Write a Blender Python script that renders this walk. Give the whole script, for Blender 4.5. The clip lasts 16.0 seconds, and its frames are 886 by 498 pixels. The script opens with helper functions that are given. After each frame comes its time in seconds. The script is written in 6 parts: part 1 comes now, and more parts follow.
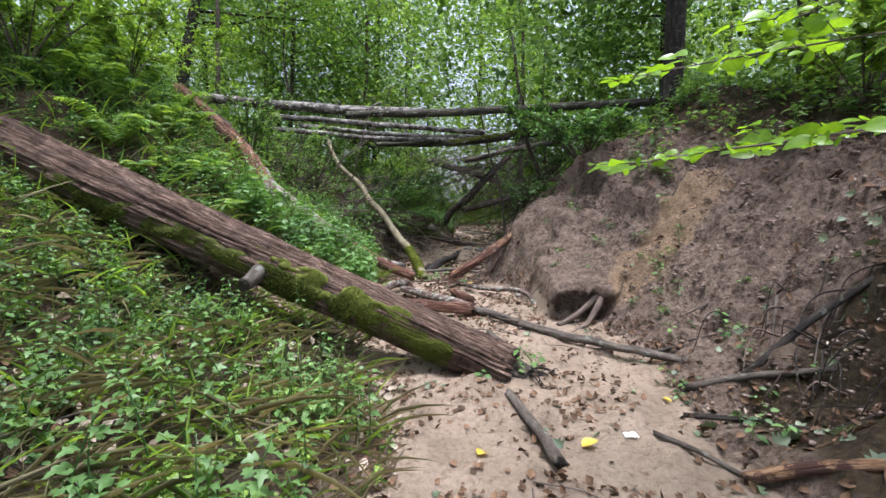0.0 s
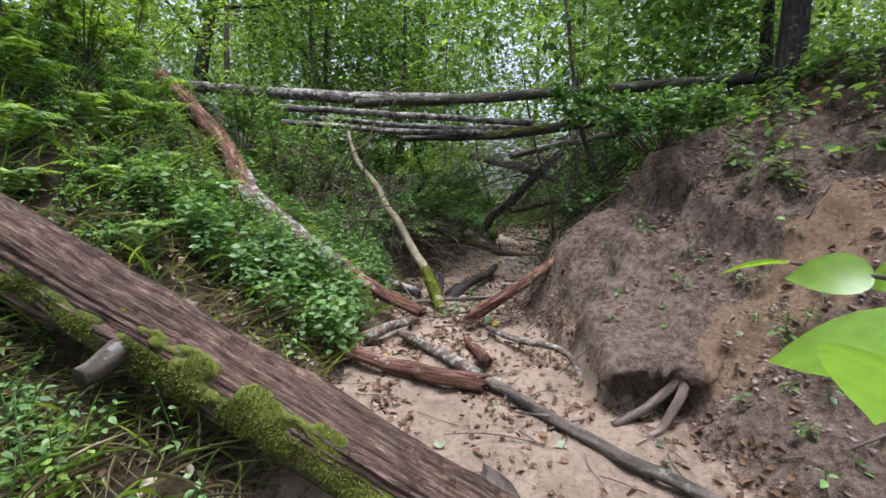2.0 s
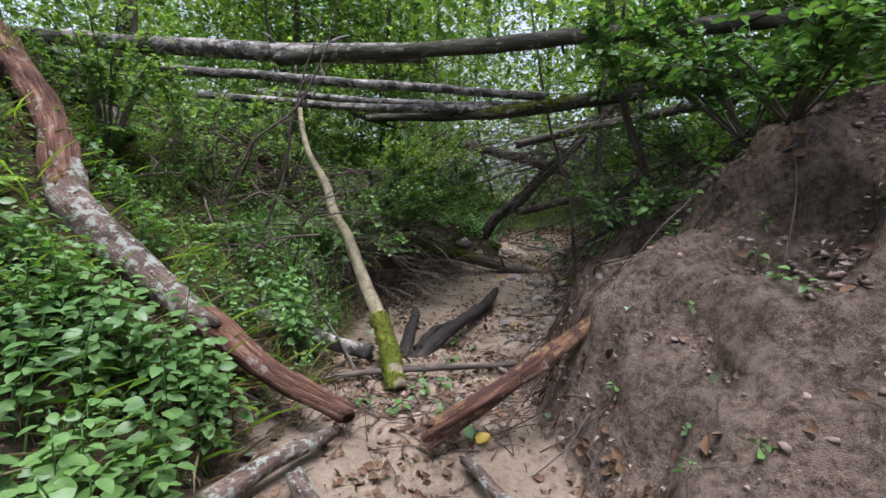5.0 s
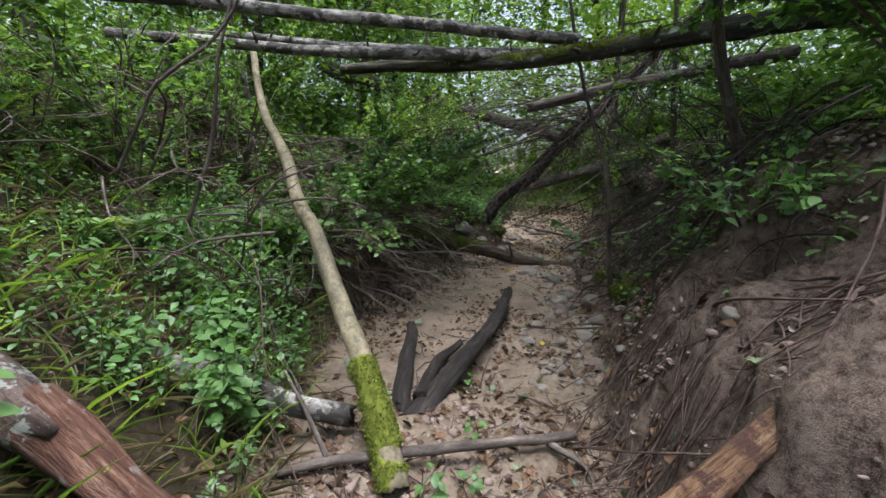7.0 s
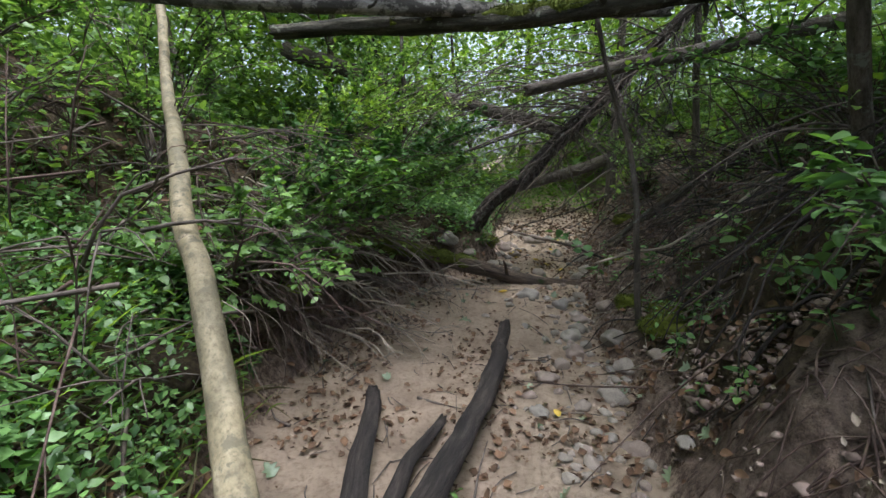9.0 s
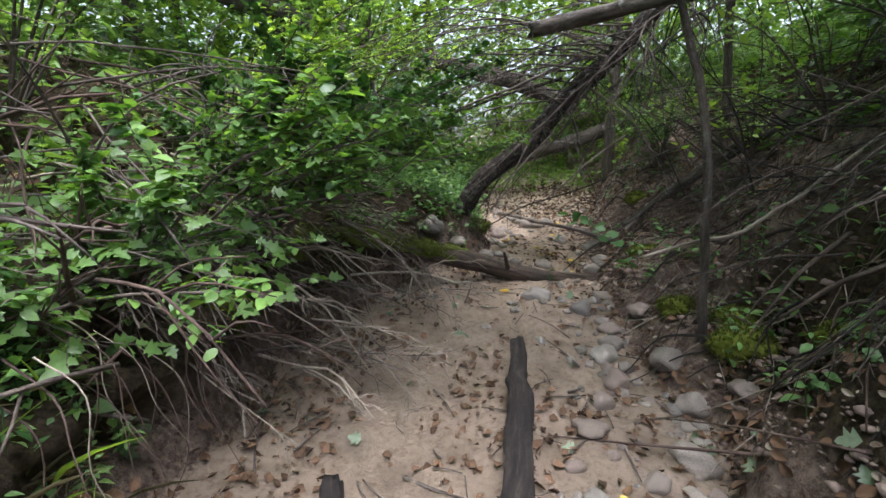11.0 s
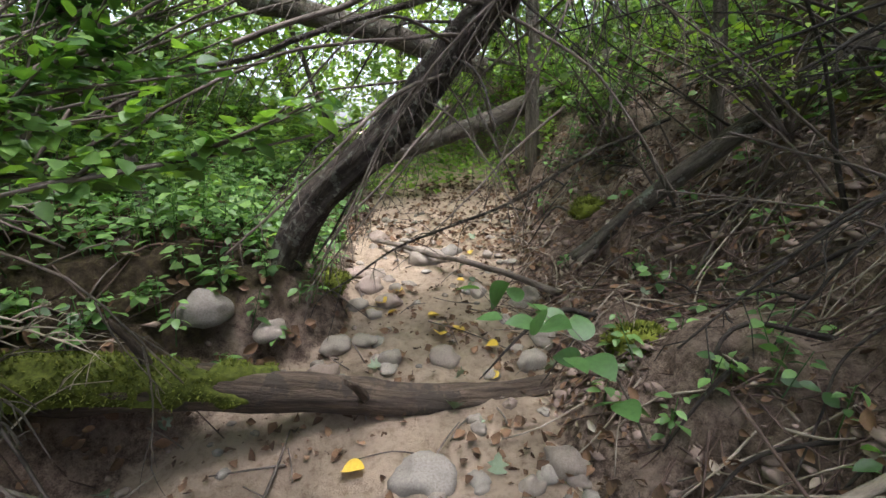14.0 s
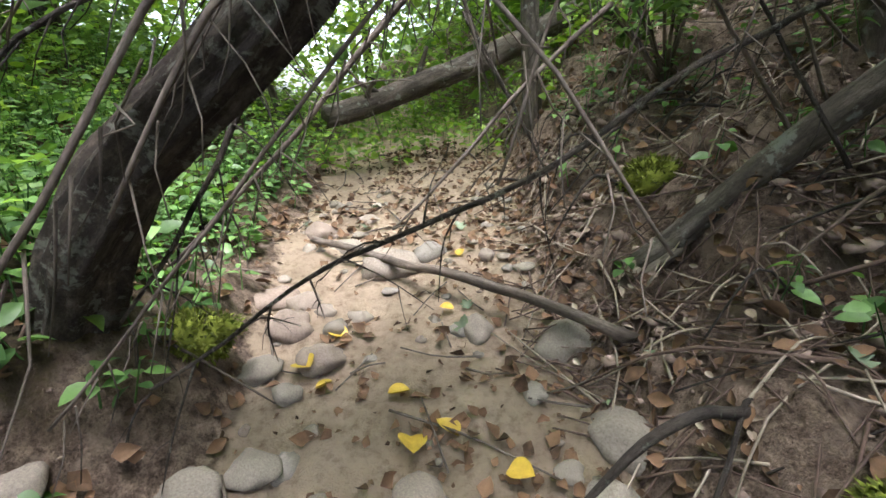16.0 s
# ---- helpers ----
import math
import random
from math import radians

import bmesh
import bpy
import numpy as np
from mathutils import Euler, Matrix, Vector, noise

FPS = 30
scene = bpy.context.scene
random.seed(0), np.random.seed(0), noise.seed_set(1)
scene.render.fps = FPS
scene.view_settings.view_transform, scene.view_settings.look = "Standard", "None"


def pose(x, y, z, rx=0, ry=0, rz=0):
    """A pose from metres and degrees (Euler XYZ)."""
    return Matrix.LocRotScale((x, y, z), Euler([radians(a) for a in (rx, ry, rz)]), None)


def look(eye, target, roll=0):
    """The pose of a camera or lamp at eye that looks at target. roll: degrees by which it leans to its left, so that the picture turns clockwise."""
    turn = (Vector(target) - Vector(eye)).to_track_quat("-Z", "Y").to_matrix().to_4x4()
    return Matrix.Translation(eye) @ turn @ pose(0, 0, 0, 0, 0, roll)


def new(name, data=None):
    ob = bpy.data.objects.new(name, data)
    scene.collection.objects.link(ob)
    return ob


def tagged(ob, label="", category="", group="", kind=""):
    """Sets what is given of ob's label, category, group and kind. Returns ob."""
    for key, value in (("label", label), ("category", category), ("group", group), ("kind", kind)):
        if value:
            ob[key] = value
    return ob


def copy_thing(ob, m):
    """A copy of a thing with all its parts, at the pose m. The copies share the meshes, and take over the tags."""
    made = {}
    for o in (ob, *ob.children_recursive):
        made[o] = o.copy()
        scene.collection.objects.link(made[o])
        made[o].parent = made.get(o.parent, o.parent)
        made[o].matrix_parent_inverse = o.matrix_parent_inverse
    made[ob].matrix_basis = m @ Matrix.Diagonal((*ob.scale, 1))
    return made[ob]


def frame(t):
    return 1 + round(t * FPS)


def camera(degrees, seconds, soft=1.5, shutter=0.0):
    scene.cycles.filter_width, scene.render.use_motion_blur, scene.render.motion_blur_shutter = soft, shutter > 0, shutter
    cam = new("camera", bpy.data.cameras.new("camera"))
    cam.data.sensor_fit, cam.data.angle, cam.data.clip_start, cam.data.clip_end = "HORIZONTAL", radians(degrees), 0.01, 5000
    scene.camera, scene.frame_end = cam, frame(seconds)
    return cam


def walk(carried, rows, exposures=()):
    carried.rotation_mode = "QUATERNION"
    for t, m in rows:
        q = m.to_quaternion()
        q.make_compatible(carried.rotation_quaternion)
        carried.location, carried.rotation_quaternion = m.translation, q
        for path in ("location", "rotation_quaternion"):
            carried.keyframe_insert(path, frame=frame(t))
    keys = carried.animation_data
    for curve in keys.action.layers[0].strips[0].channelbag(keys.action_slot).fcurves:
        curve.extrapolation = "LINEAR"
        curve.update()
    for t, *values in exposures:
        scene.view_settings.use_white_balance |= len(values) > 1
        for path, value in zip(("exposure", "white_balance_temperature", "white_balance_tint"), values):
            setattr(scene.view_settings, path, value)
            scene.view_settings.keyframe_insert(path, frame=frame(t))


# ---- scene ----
cam = camera(88.9, 16.0)
PATH = [
    (0, (-0.042, 0.009, 1.385), (-0.027, 2.001, 1.215), 0.2),
    (0.5, (0.148, 0.467, 1.393), (0.068, 2.457, 1.208), 0.3),
    (1, (0.263, 0.784, 1.525), (0.13, 2.771, 1.337), 0.4),
    (1.5, (0.322, 1.159, 1.562), (0.151, 3.141, 1.36), 0.6),
    (2, (0.375, 1.549, 1.646), (0.137, 3.524, 1.437), 0.7),
    (2.5, (0.367, 1.904, 1.709), (0.128, 3.878, 1.497), 0.8),
    (3, (0.305, 2.279, 1.731), (0.083, 4.256, 1.52), 0.8),
    (3.5, (0.281, 2.621, 1.774), (0.031, 4.594, 1.565), 0.8),
    (4, (0.454, 2.979, 1.776), (0.183, 4.949, 1.565), 0.7),
    (4.2, (0.51, 3.126, 1.763), (0.236, 5.096, 1.554), 0.8),
    (6.3, (0.166, 4.662, 1.823), (-0.096, 6.62, 1.505), 1.0),
    (6.5, (0.107, 4.766, 1.847), (-0.13, 6.725, 1.519), 0.9),
    (7, (0.112, 5.052, 1.8), (-0.086, 7.011, 1.451), 0.7),
    (7.5, (0.265, 5.458, 1.798), (0.09, 7.418, 1.442), 0.6),
    (8, (0.256, 5.69, 1.834), (0.093, 7.651, 1.477), 0.3),
    (8.2, (0.234, 5.801, 1.841), (0.071, 7.764, 1.493), 0.3),
    (10.3, (-0.137, 6.916, 1.805), (-0.228, 8.873, 1.403), -0.5),
    (10.5, (-0.145, 7.012, 1.851), (-0.229, 8.97, 1.453), -0.5),
    (11, (-0.111, 7.373, 1.689), (-0.122, 9.323, 1.244), -0.2),
    (11.5, (0.016, 7.764, 1.605), (0.086, 9.711, 1.15), -0.7),
    (12, (0.054, 8.051, 1.691), (0.226, 9.989, 1.231), -0.8),
    (12.5, (0.152, 8.442, 1.719), (0.34, 10.374, 1.236), -1.3),
    (13, (0.358, 8.883, 1.703), (0.573, 10.807, 1.201), -1.4),
    (13.5, (0.476, 9.145, 1.745), (0.751, 11.065, 1.255), -1.8),
    (14, (0.532, 9.601, 1.693), (0.846, 11.508, 1.178), -2.6),
    (14.5, (0.618, 9.989, 1.6), (0.956, 11.875, 1.028), -3.1),
    (15, (0.772, 10.36, 1.519), (1.115, 12.225, 0.884), -4.1),
    (15.5, (0.751, 10.688, 1.474), (1.137, 12.539, 0.823), -4.4),
    (16, (0.79, 10.863, 1.485), (1.17, 12.722, 0.853), -4.5),
]
walk(cam, [(t, look(eye, target, roll)) for t, eye, target, roll in PATH], [(0, 1.58, 5650, 20), (2.5, 1.45, 5650, 22), (6, 1.42, 5600, 20), (8, 1.6, 5600, 14), (10.5, 2.05, 5600, 19), (13, 2.7, 5850, 20), (14.5, 2.75, 5850, 19), (16, 3.05, 5850, 17)])

# ---- light ----
world = bpy.data.worlds.new("sky_world")
scene.world = world
world.use_nodes = True
wn = world.node_tree.nodes
sky = wn.new("ShaderNodeTexSky")
sky.sky_type = "NISHITA"
sky.sun_disc = False
sky.sun_elevation, sky.sun_rotation = radians(80), radians(139)
sky.air_density, sky.dust_density = 1.0, 5.0
wn["Background"].inputs[1].default_value = 0.13
haze = wn.new("ShaderNodeHueSaturation")
haze.inputs["Saturation"].default_value = 0.4
world.node_tree.links.new(sky.outputs[0], haze.inputs["Color"])
world.node_tree.links.new(haze.outputs[0], wn["Background"].inputs[0])
sun_data = bpy.data.lights.new("sun", "SUN")
sun_data.energy, sun_data.angle, sun_data.color = 2.1, radians(30), (1.0, 0.95, 0.86)
sun = new("sun", sun_data)
sun.matrix_world = look((0, 0, 30), (-3.5, 4.0, 0))


# ---- materials ----
def nodes_of(name):
    m = bpy.data.materials.new(name)
    m.use_nodes = True
    return m, m.node_tree.nodes, m.node_tree.links, m.node_tree.nodes["Principled BSDF"]


def ramp(nt, links, fac, stops):
    r = nt.new("ShaderNodeValToRGB")
    el = r.color_ramp.elements
    while len(el) < len(stops):
        el.new(0.5)
    for e, (p, c) in zip(el, stops):
        e.position, e.color = p, (*c, 1)
    links.new(fac, r.inputs[0])
    return r.outputs[0]


def noise_tex(nt, links, vec, scale, detail=5, rough=0.6, stretch=None):
    if stretch:
        mp = nt.new("ShaderNodeMapping")
        mp.inputs["Scale"].default_value = stretch
        links.new(vec, mp.inputs[0])
        vec = mp.outputs[0]
    n = nt.new("ShaderNodeTexNoise")
    n.inputs["Scale"].default_value, n.inputs["Detail"].default_value, n.inputs["Roughness"].default_value = scale, detail, rough
    links.new(vec, n.inputs["Vector"])
    return n.outputs[0]


def mixed(nt, links, fac, a, b, mode="MIX"):
    m = nt.new("ShaderNodeMix")
    m.data_type, m.blend_type = "RGBA", mode
    for sock, v in ((m.inputs[0], fac), (m.inputs[6], a), (m.inputs[7], b)):
        if isinstance(v, (int, float)):
            sock.default_value = v
        elif isinstance(v, tuple):
            sock.default_value = (*v, 1)
        else:
            links.new(v, sock)
    return m.outputs[2]


def bumped(nt, links, bsdf, height, strength=0.5, dist=0.02):
    b = nt.new("ShaderNodeBump")
    b.inputs["Strength"].default_value, b.inputs["Distance"].default_value = strength, dist
    links.new(height, b.inputs["Height"])
    links.new(b.outputs[0], bsdf.inputs["Normal"])


def bark_material(name, dark, mid, light, scale=18, long=0.12, rough=0.85, patch=None, relief=0.03):
    """Wood or bark with a grain along the stem; patch: (colour, share, size) of lichen or bare spots."""
    m, nt, lk, b = nodes_of(name)
    at = nt.new("ShaderNodeAttribute")
    at.attribute_name = "grain"
    g = noise_tex(nt, lk, at.outputs["Vector"], scale, 6, 0.65, (1, 1, long))
    big = noise_tex(nt, lk, at.outputs["Vector"], scale * 0.16, 3, 0.6, (1, 1, 0.5))
    col = ramp(nt, lk, g, [(0.3, dark), (0.52, mid), (0.72, light)])
    tone = ramp(nt, lk, big, [(0.3, (0.55, 0.55, 0.55)), (0.7, (1.15, 1.1, 1.05))])
    col = mixed(nt, lk, 1.0, col, tone, "MULTIPLY")
    fine = noise_tex(nt, lk, at.outputs["Vector"], scale * 3.5, 8, 0.75, (1, 1, min(1.0, long * 2.5)))
    col = mixed(nt, lk, 1.0, col, ramp(nt, lk, fine, [(0.32, (0.5, 0.48, 0.46)), (0.5, (0.95, 0.95, 0.95)), (0.7, (1.25, 1.25, 1.25))]), "MULTIPLY")
    if patch:
        c, share, size = patch
        pn = noise_tex(nt, lk, at.outputs["Vector"], size, 6, 0.7)
        pf = ramp(nt, lk, pn, [(0.62 - share * 0.45, (0, 0, 0)), (0.68 - share * 0.45, (1, 1, 1))])
        col = mixed(nt, lk, pf, col, c)
    lk.new(col, b.inputs["Base Color"])
    b.inputs["Roughness"].default_value = rough
    b.inputs["Specular IOR Level"].default_value = 0.3
    sm = nt.new("ShaderNodeMath")
    sm.operation = "MULTIPLY_ADD"
    lk.new(fine, sm.inputs[0])
    sm.inputs[1].default_value = 0.45
    lk.new(g, sm.inputs[2])
    bumped(nt, lk, b, sm.outputs[0], 1.0, relief)
    return m


def leaf_material(name, dark, light, through_light, rough=0.45, glow=0.35):
    """Leaves: each one its own shade, light passing through the blade."""
    m, nt, lk, b = nodes_of(name)
    geo = nt.new("ShaderNodeNewGeometry")
    col = ramp(nt, lk, geo.outputs["Random Per Island"], [(0.0, dark), (0.75, light), (1.0, tuple(min(1, v * 1.35) for v in light))])
    pos = noise_tex(nt, lk, geo.outputs["Position"], 1.3, 3)
    col = mixed(nt, lk, 1.0, col, ramp(nt, lk, pos, [(0.3, (0.75, 0.78, 0.8)), (0.7, (1.15, 1.12, 1.0))]), "MULTIPLY")
    fine = noise_tex(nt, lk, geo.outputs["Position"], 60, 4)
    col = mixed(nt, lk, 1.0, col, ramp(nt, lk, fine, [(0.3, (0.82, 0.82, 0.8)), (0.7, (1.1, 1.1, 1.1))]), "MULTIPLY")
    lk.new(col, b.inputs["Base Color"])
    b.inputs["Roughness"].default_value = rough
    b.inputs["Specular IOR Level"].default_value = 0.45
    tr = nt.new("ShaderNodeBsdfTranslucent")
    lk.new(mixed(nt, lk, 1.0, col, through_light, "MULTIPLY"), tr.inputs[0])
    mx = nt.new("ShaderNodeMixShader")
    mx.inputs[0].default_value = glow
    lk.new(b.outputs[0], mx.inputs[1])
    lk.new(tr.outputs[0], mx.inputs[2])
    lk.new(mx.outputs[0], nt["Material Output"].inputs[0])
    return m


def ground_material():
    m, nt, lk, b = nodes_of("ravine_ground")
    geo = nt.new("ShaderNodeNewGeometry")
    p = geo.outputs["Position"]
    at = nt.new("ShaderNodeAttribute")
    at.attribute_name = "cover"
    sep = nt.new("ShaderNodeSeparateColor")
    lk.new(at.outputs["Color"], sep.inputs[0])
    n1 = noise_tex(nt, lk, p, 3.0, 6, 0.65)
    n2 = noise_tex(nt, lk, p, 28, 6, 0.7)
    n3 = noise_tex(nt, lk, p, 160, 4, 0.7)
    sand = ramp(nt, lk, n1, [(0.25, (0.265, 0.206, 0.148)), (0.48, (0.455, 0.356, 0.257)), (0.75, (0.575, 0.46, 0.34))])
    sand = mixed(nt, lk, 1.0, sand, ramp(nt, lk, n2, [(0.28, (0.55, 0.5, 0.46)), (0.5, (1, 1, 1)), (0.75, (1.1, 1.08, 1.05))]), "MULTIPLY")
    soil = ramp(nt, lk, n2, [(0.3, (0.04, 0.028, 0.022)), (0.48, (0.172, 0.131, 0.102)), (0.7, (0.355, 0.282, 0.222))])
    soil = mixed(nt, lk, 1.0, soil, ramp(nt, lk, n1, [(0.3, (0.7, 0.68, 0.66)), (0.7, (1.2, 1.15, 1.1))]), "MULTIPLY")
    soil = mixed(nt, lk, 1.0, soil, ramp(nt, lk, n3, [(0.34, (0.5, 0.48, 0.46)), (0.5, (1, 1, 1)), (0.68, (1.3, 1.28, 1.26))]), "MULTIPLY")
    n4 = noise_tex(nt, lk, p, 9, 5, 0.65)
    soil = mixed(nt, lk, ramp(nt, lk, n4, [(0.5, (0, 0, 0)), (0.66, (0.75, 0.75, 0.75))]), soil, (0.32, 0.248, 0.192))
    soil = mixed(nt, lk, ramp(nt, lk, n4, [(0.3, (0.7, 0.7, 0.7)), (0.42, (0, 0, 0))]), soil, (0.055, 0.038, 0.031))
    clay = ramp(nt, lk, n2, [(0.3, (0.19, 0.13, 0.08)), (0.7, (0.40, 0.285, 0.175))])
    litter = ramp(nt, lk, n2, [(0.3, (0.028, 0.022, 0.014)), (0.5, (0.075, 0.055, 0.034)), (0.7, (0.12, 0.1, 0.05))])
    # ragged edges between the covers
    jit = nt.new("ShaderNodeMath")
    jit.operation = "MULTIPLY_ADD"
    lk.new(noise_tex(nt, lk, p, 7, 6, 0.7), jit.inputs[0])
    jit.inputs[1].default_value, jit.inputs[2].default_value = 0.9, -0.45

    def mask(sock):
        a = nt.new("ShaderNodeMath")
        lk.new(sock, a.inputs[0])
        lk.new(jit.outputs[0], a.inputs[1])
        return ramp(nt, lk, a.outputs[0], [(0.42, (0, 0, 0)), (0.58, (1, 1, 1))])
    col = mixed(nt, lk, mask(sep.outputs[1]), soil, litter)
    col = mixed(nt, lk, mask(sep.outputs[2]), col, clay)
    col = mixed(nt, lk, mask(sep.outputs[0]), col, sand)
    lk.new(col, b.inputs["Base Color"])
    b.inputs["Roughness"].default_value = 0.95
    b.inputs["Specular IOR Level"].default_value = 0.15
    h = nt.new("ShaderNodeMath")
    h.operation = "MULTIPLY_ADD"
    lk.new(n2, h.inputs[0])
    h.inputs[1].default_value = 1.6
    lk.new(n3, h.inputs[2])
    bumped(nt, lk, b, h.outputs[0], 1.0, 0.035)
    return m


def stone_material():
    m, nt, lk, b = nodes_of("field_stone")
    oi = nt.new("ShaderNodeObjectInfo")
    tc = nt.new("ShaderNodeTexCoord")
    n = noise_tex(nt, lk, tc.outputs["Object"], 14, 6, 0.7)
    n2 = noise_tex(nt, lk, tc.outputs["Object"], 70, 4, 0.7)
    base = ramp(nt, lk, oi.outputs["Random"], [(0.0, (0.17, 0.15, 0.12)), (0.3, (0.25, 0.225, 0.185)), (0.6, (0.2, 0.155, 0.125)), (0.8, (0.3, 0.275, 0.23)), (1.0, (0.14, 0.13, 0.115))])
    col = mixed(nt, lk, 1.0, base, ramp(nt, lk, n, [(0.25, (0.45, 0.42, 0.38)), (0.5, (0.9, 0.88, 0.85)), (0.75, (1.25, 1.22, 1.2))]), "MULTIPLY")
    col = mixed(nt, lk, 1.0, col, ramp(nt, lk, n2, [(0.3, (0.8, 0.8, 0.8)), (0.7, (1.1, 1.1, 1.1))]), "MULTIPLY")
    lk.new(col, b.inputs["Base Color"])
    b.inputs["Roughness"].default_value = 0.8
    bumped(nt, lk, b, n2, 0.5, 0.006)
    return m


def plain_material(name, a, c, scale=40, rough=0.9):
    m, nt, lk, b = nodes_of(name)
    geo = nt.new("ShaderNodeNewGeometry")
    n = noise_tex(nt, lk, geo.outputs["Position"], scale, 5, 0.7)
    r = nt.new("ShaderNodeMath")
    r.operation = "MULTIPLY_ADD"
    lk.new(geo.outputs["Random Per Island"], r.inputs[0])
    r.inputs[1].default_value = 0.5
    sub = nt.new("ShaderNodeMath")
    sub.operation = "SUBTRACT"
    lk.new(n, sub.inputs[0])
    sub.inputs[1].default_value = 0.25
    lk.new(sub.outputs[0], r.inputs[2])
    lk.new(ramp(nt, lk, r.outputs[0], [(0.15, a), (0.85, c)]), b.inputs["Base Color"])
    b.inputs["Roughness"].default_value = rough
    b.inputs["Specular IOR Level"].default_value = 0.2
    bumped(nt, lk, b, n, 0.4, 0.01)
    return m


M_GROUND = ground_material()
M_STONE = stone_material()
M_OLDBARK = bark_material("old_fissured_bark", (0.022, 0.014, 0.010), (0.175, 0.115, 0.083), (0.42, 0.32, 0.245), 62, 0.1, 0.9, ((0.06, 0.036, 0.024), 0.14, 7), 0.06)
M_BIRCH = bark_material("weathered_birch_bark", (0.07, 0.064, 0.056), (0.23, 0.22, 0.195), (0.52, 0.51, 0.47), 20, 0.35, 0.75, ((0.04, 0.036, 0.028), 0.34, 11), 0.014)
M_GREYBARK = bark_material("grey_brown_bark", (0.035, 0.028, 0.022), (0.105, 0.09, 0.072), (0.2, 0.18, 0.15), 24, 0.2, 0.9, ((0.17, 0.175, 0.145), 0.1, 11), 0.02)
M_DARKBARK = bark_material("dark_damp_bark", (0.012, 0.010, 0.008), (0.04, 0.033, 0.027), (0.10, 0.088, 0.075), 28, 0.2, 0.9, ((0.13, 0.14, 0.11), 0.08, 14), 0.025)
M_OLDWOOD = bark_material("weathered_brown_wood", (0.03, 0.022, 0.016), (0.11, 0.083, 0.06), (0.21, 0.165, 0.125), 36, 0.07, 0.9, ((0.05, 0.04, 0.03), 0.2, 8), 0.03)
M_SPRUCE = bark_material("flaking_spruce_bark", (0.012, 0.010, 0.008), (0.062, 0.05, 0.04), (0.17, 0.145, 0.118), 34, 0.3, 0.9, ((0.15, 0.15, 0.12), 0.16, 16), 0.04)
M_ROTTEN = bark_material("red_rotten_wood", (0.04, 0.018, 0.012), (0.19, 0.092, 0.058), (0.42, 0.27, 0.19), 46, 0.09, 0.9, ((0.30, 0.27, 0.23), 0.08, 12), 0.05)
M_LICHEN = bark_material("lichen_crusted_bark", (0.05, 0.034, 0.027), (0.14, 0.1, 0.08), (0.26, 0.2, 0.16), 26, 0.2, 0.9, ((0.27, 0.285, 0.24), 0.24, 17), 0.025)
M_SPLIT = bark_material("split_orange_wood", (0.08, 0.038, 0.02), (0.36, 0.21, 0.11), (0.60, 0.42, 0.25), 44, 0.07, 0.85, ((0.09, 0.045, 0.032), 0.3, 5), 0.05)
M_POLE = bark_material("smooth_olive_bark", (0.13, 0.115, 0.068), (0.235, 0.205, 0.125), (0.33, 0.295, 0.2), 16, 0.6, 0.7, ((0.1, 0.09, 0.055), 0.18, 14), 0.008)
M_MOSSBARK = bark_material("mossy_lichen_bark", (0.016, 0.017, 0.011), (0.055, 0.053, 0.036), (0.13, 0.122, 0.09), 24, 0.2, 0.9, ((0.17, 0.18, 0.13), 0.08, 12), 0.025)
M_CHAR = bark_material("blackened_wood", (0.010, 0.009, 0.008), (0.034, 0.028, 0.024), (0.09, 0.076, 0.065), 40, 0.12, 0.75, None, 0.03)
M_ROOT = bark_material("pale_bare_root", (0.045, 0.034, 0.027), (0.14, 0.108, 0.085), (0.28, 0.225, 0.18), 30, 0.12, 0.8, None, 0.012)
M_TWIG = bark_material("dry_grey_twig", (0.045, 0.038, 0.03), (0.12, 0.10, 0.082), (0.23, 0.20, 0.17), 30, 0.2, 0.85, None, 0.006)
M_DEADTWIG = bark_material("red_brown_dead_twig", (0.035, 0.022, 0.017), (0.1, 0.068, 0.053), (0.2, 0.15, 0.12), 30, 0.2, 0.85, None, 0.006)
M_PALETWIG = bark_material("bleached_stick", (0.16, 0.13, 0.10), (0.31, 0.27, 0.21), (0.46, 0.41, 0.34), 30, 0.15, 0.8, None, 0.006)
M_MOSS = plain_material("moss", (0.018, 0.026, 0.004), (0.15, 0.175, 0.022), 45)
M_LEAF = leaf_material("herb_leaf", (0.035, 0.085, 0.024), (0.135, 0.25, 0.075), (1.3, 1.5, 0.5))
# yellow-green, brighter than herb_leaf: the look of lit leaves put into the colour
M_LEAF_YEL = leaf_material("sunlit_tint_leaf", (0.085, 0.17, 0.03), (0.235, 0.36, 0.07), (1.4, 1.4, 0.4), 0.4, 0.45)
M_LEAF_MID = leaf_material("hazel_leaf", (0.045, 0.11, 0.03), (0.135, 0.245, 0.06), (1.4, 1.5, 0.4), 0.45, 0.4)
# glossy hazel leaf whose lit look is put into a brighter, yellower colour
M_LEAF_GLOSS = leaf_material("glossy_lit_tint_leaf", (0.075, 0.19, 0.012), (0.2, 0.36, 0.03), (1.5, 1.4, 0.3), 0.27, 0.5)
M_LEAF_FAR = leaf_material("tree_leaf", (0.05, 0.11, 0.035), (0.165, 0.275, 0.09), (1.5, 1.5, 0.5), 0.5, 0.45)
# dark green leaf; on the gully bush the colour also carries the shade
M_LEAF_DARK = leaf_material("dark_shade_tint_leaf", (0.025, 0.07, 0.018), (0.07, 0.16, 0.04), (1.3, 1.4, 0.5), 0.5, 0.35)
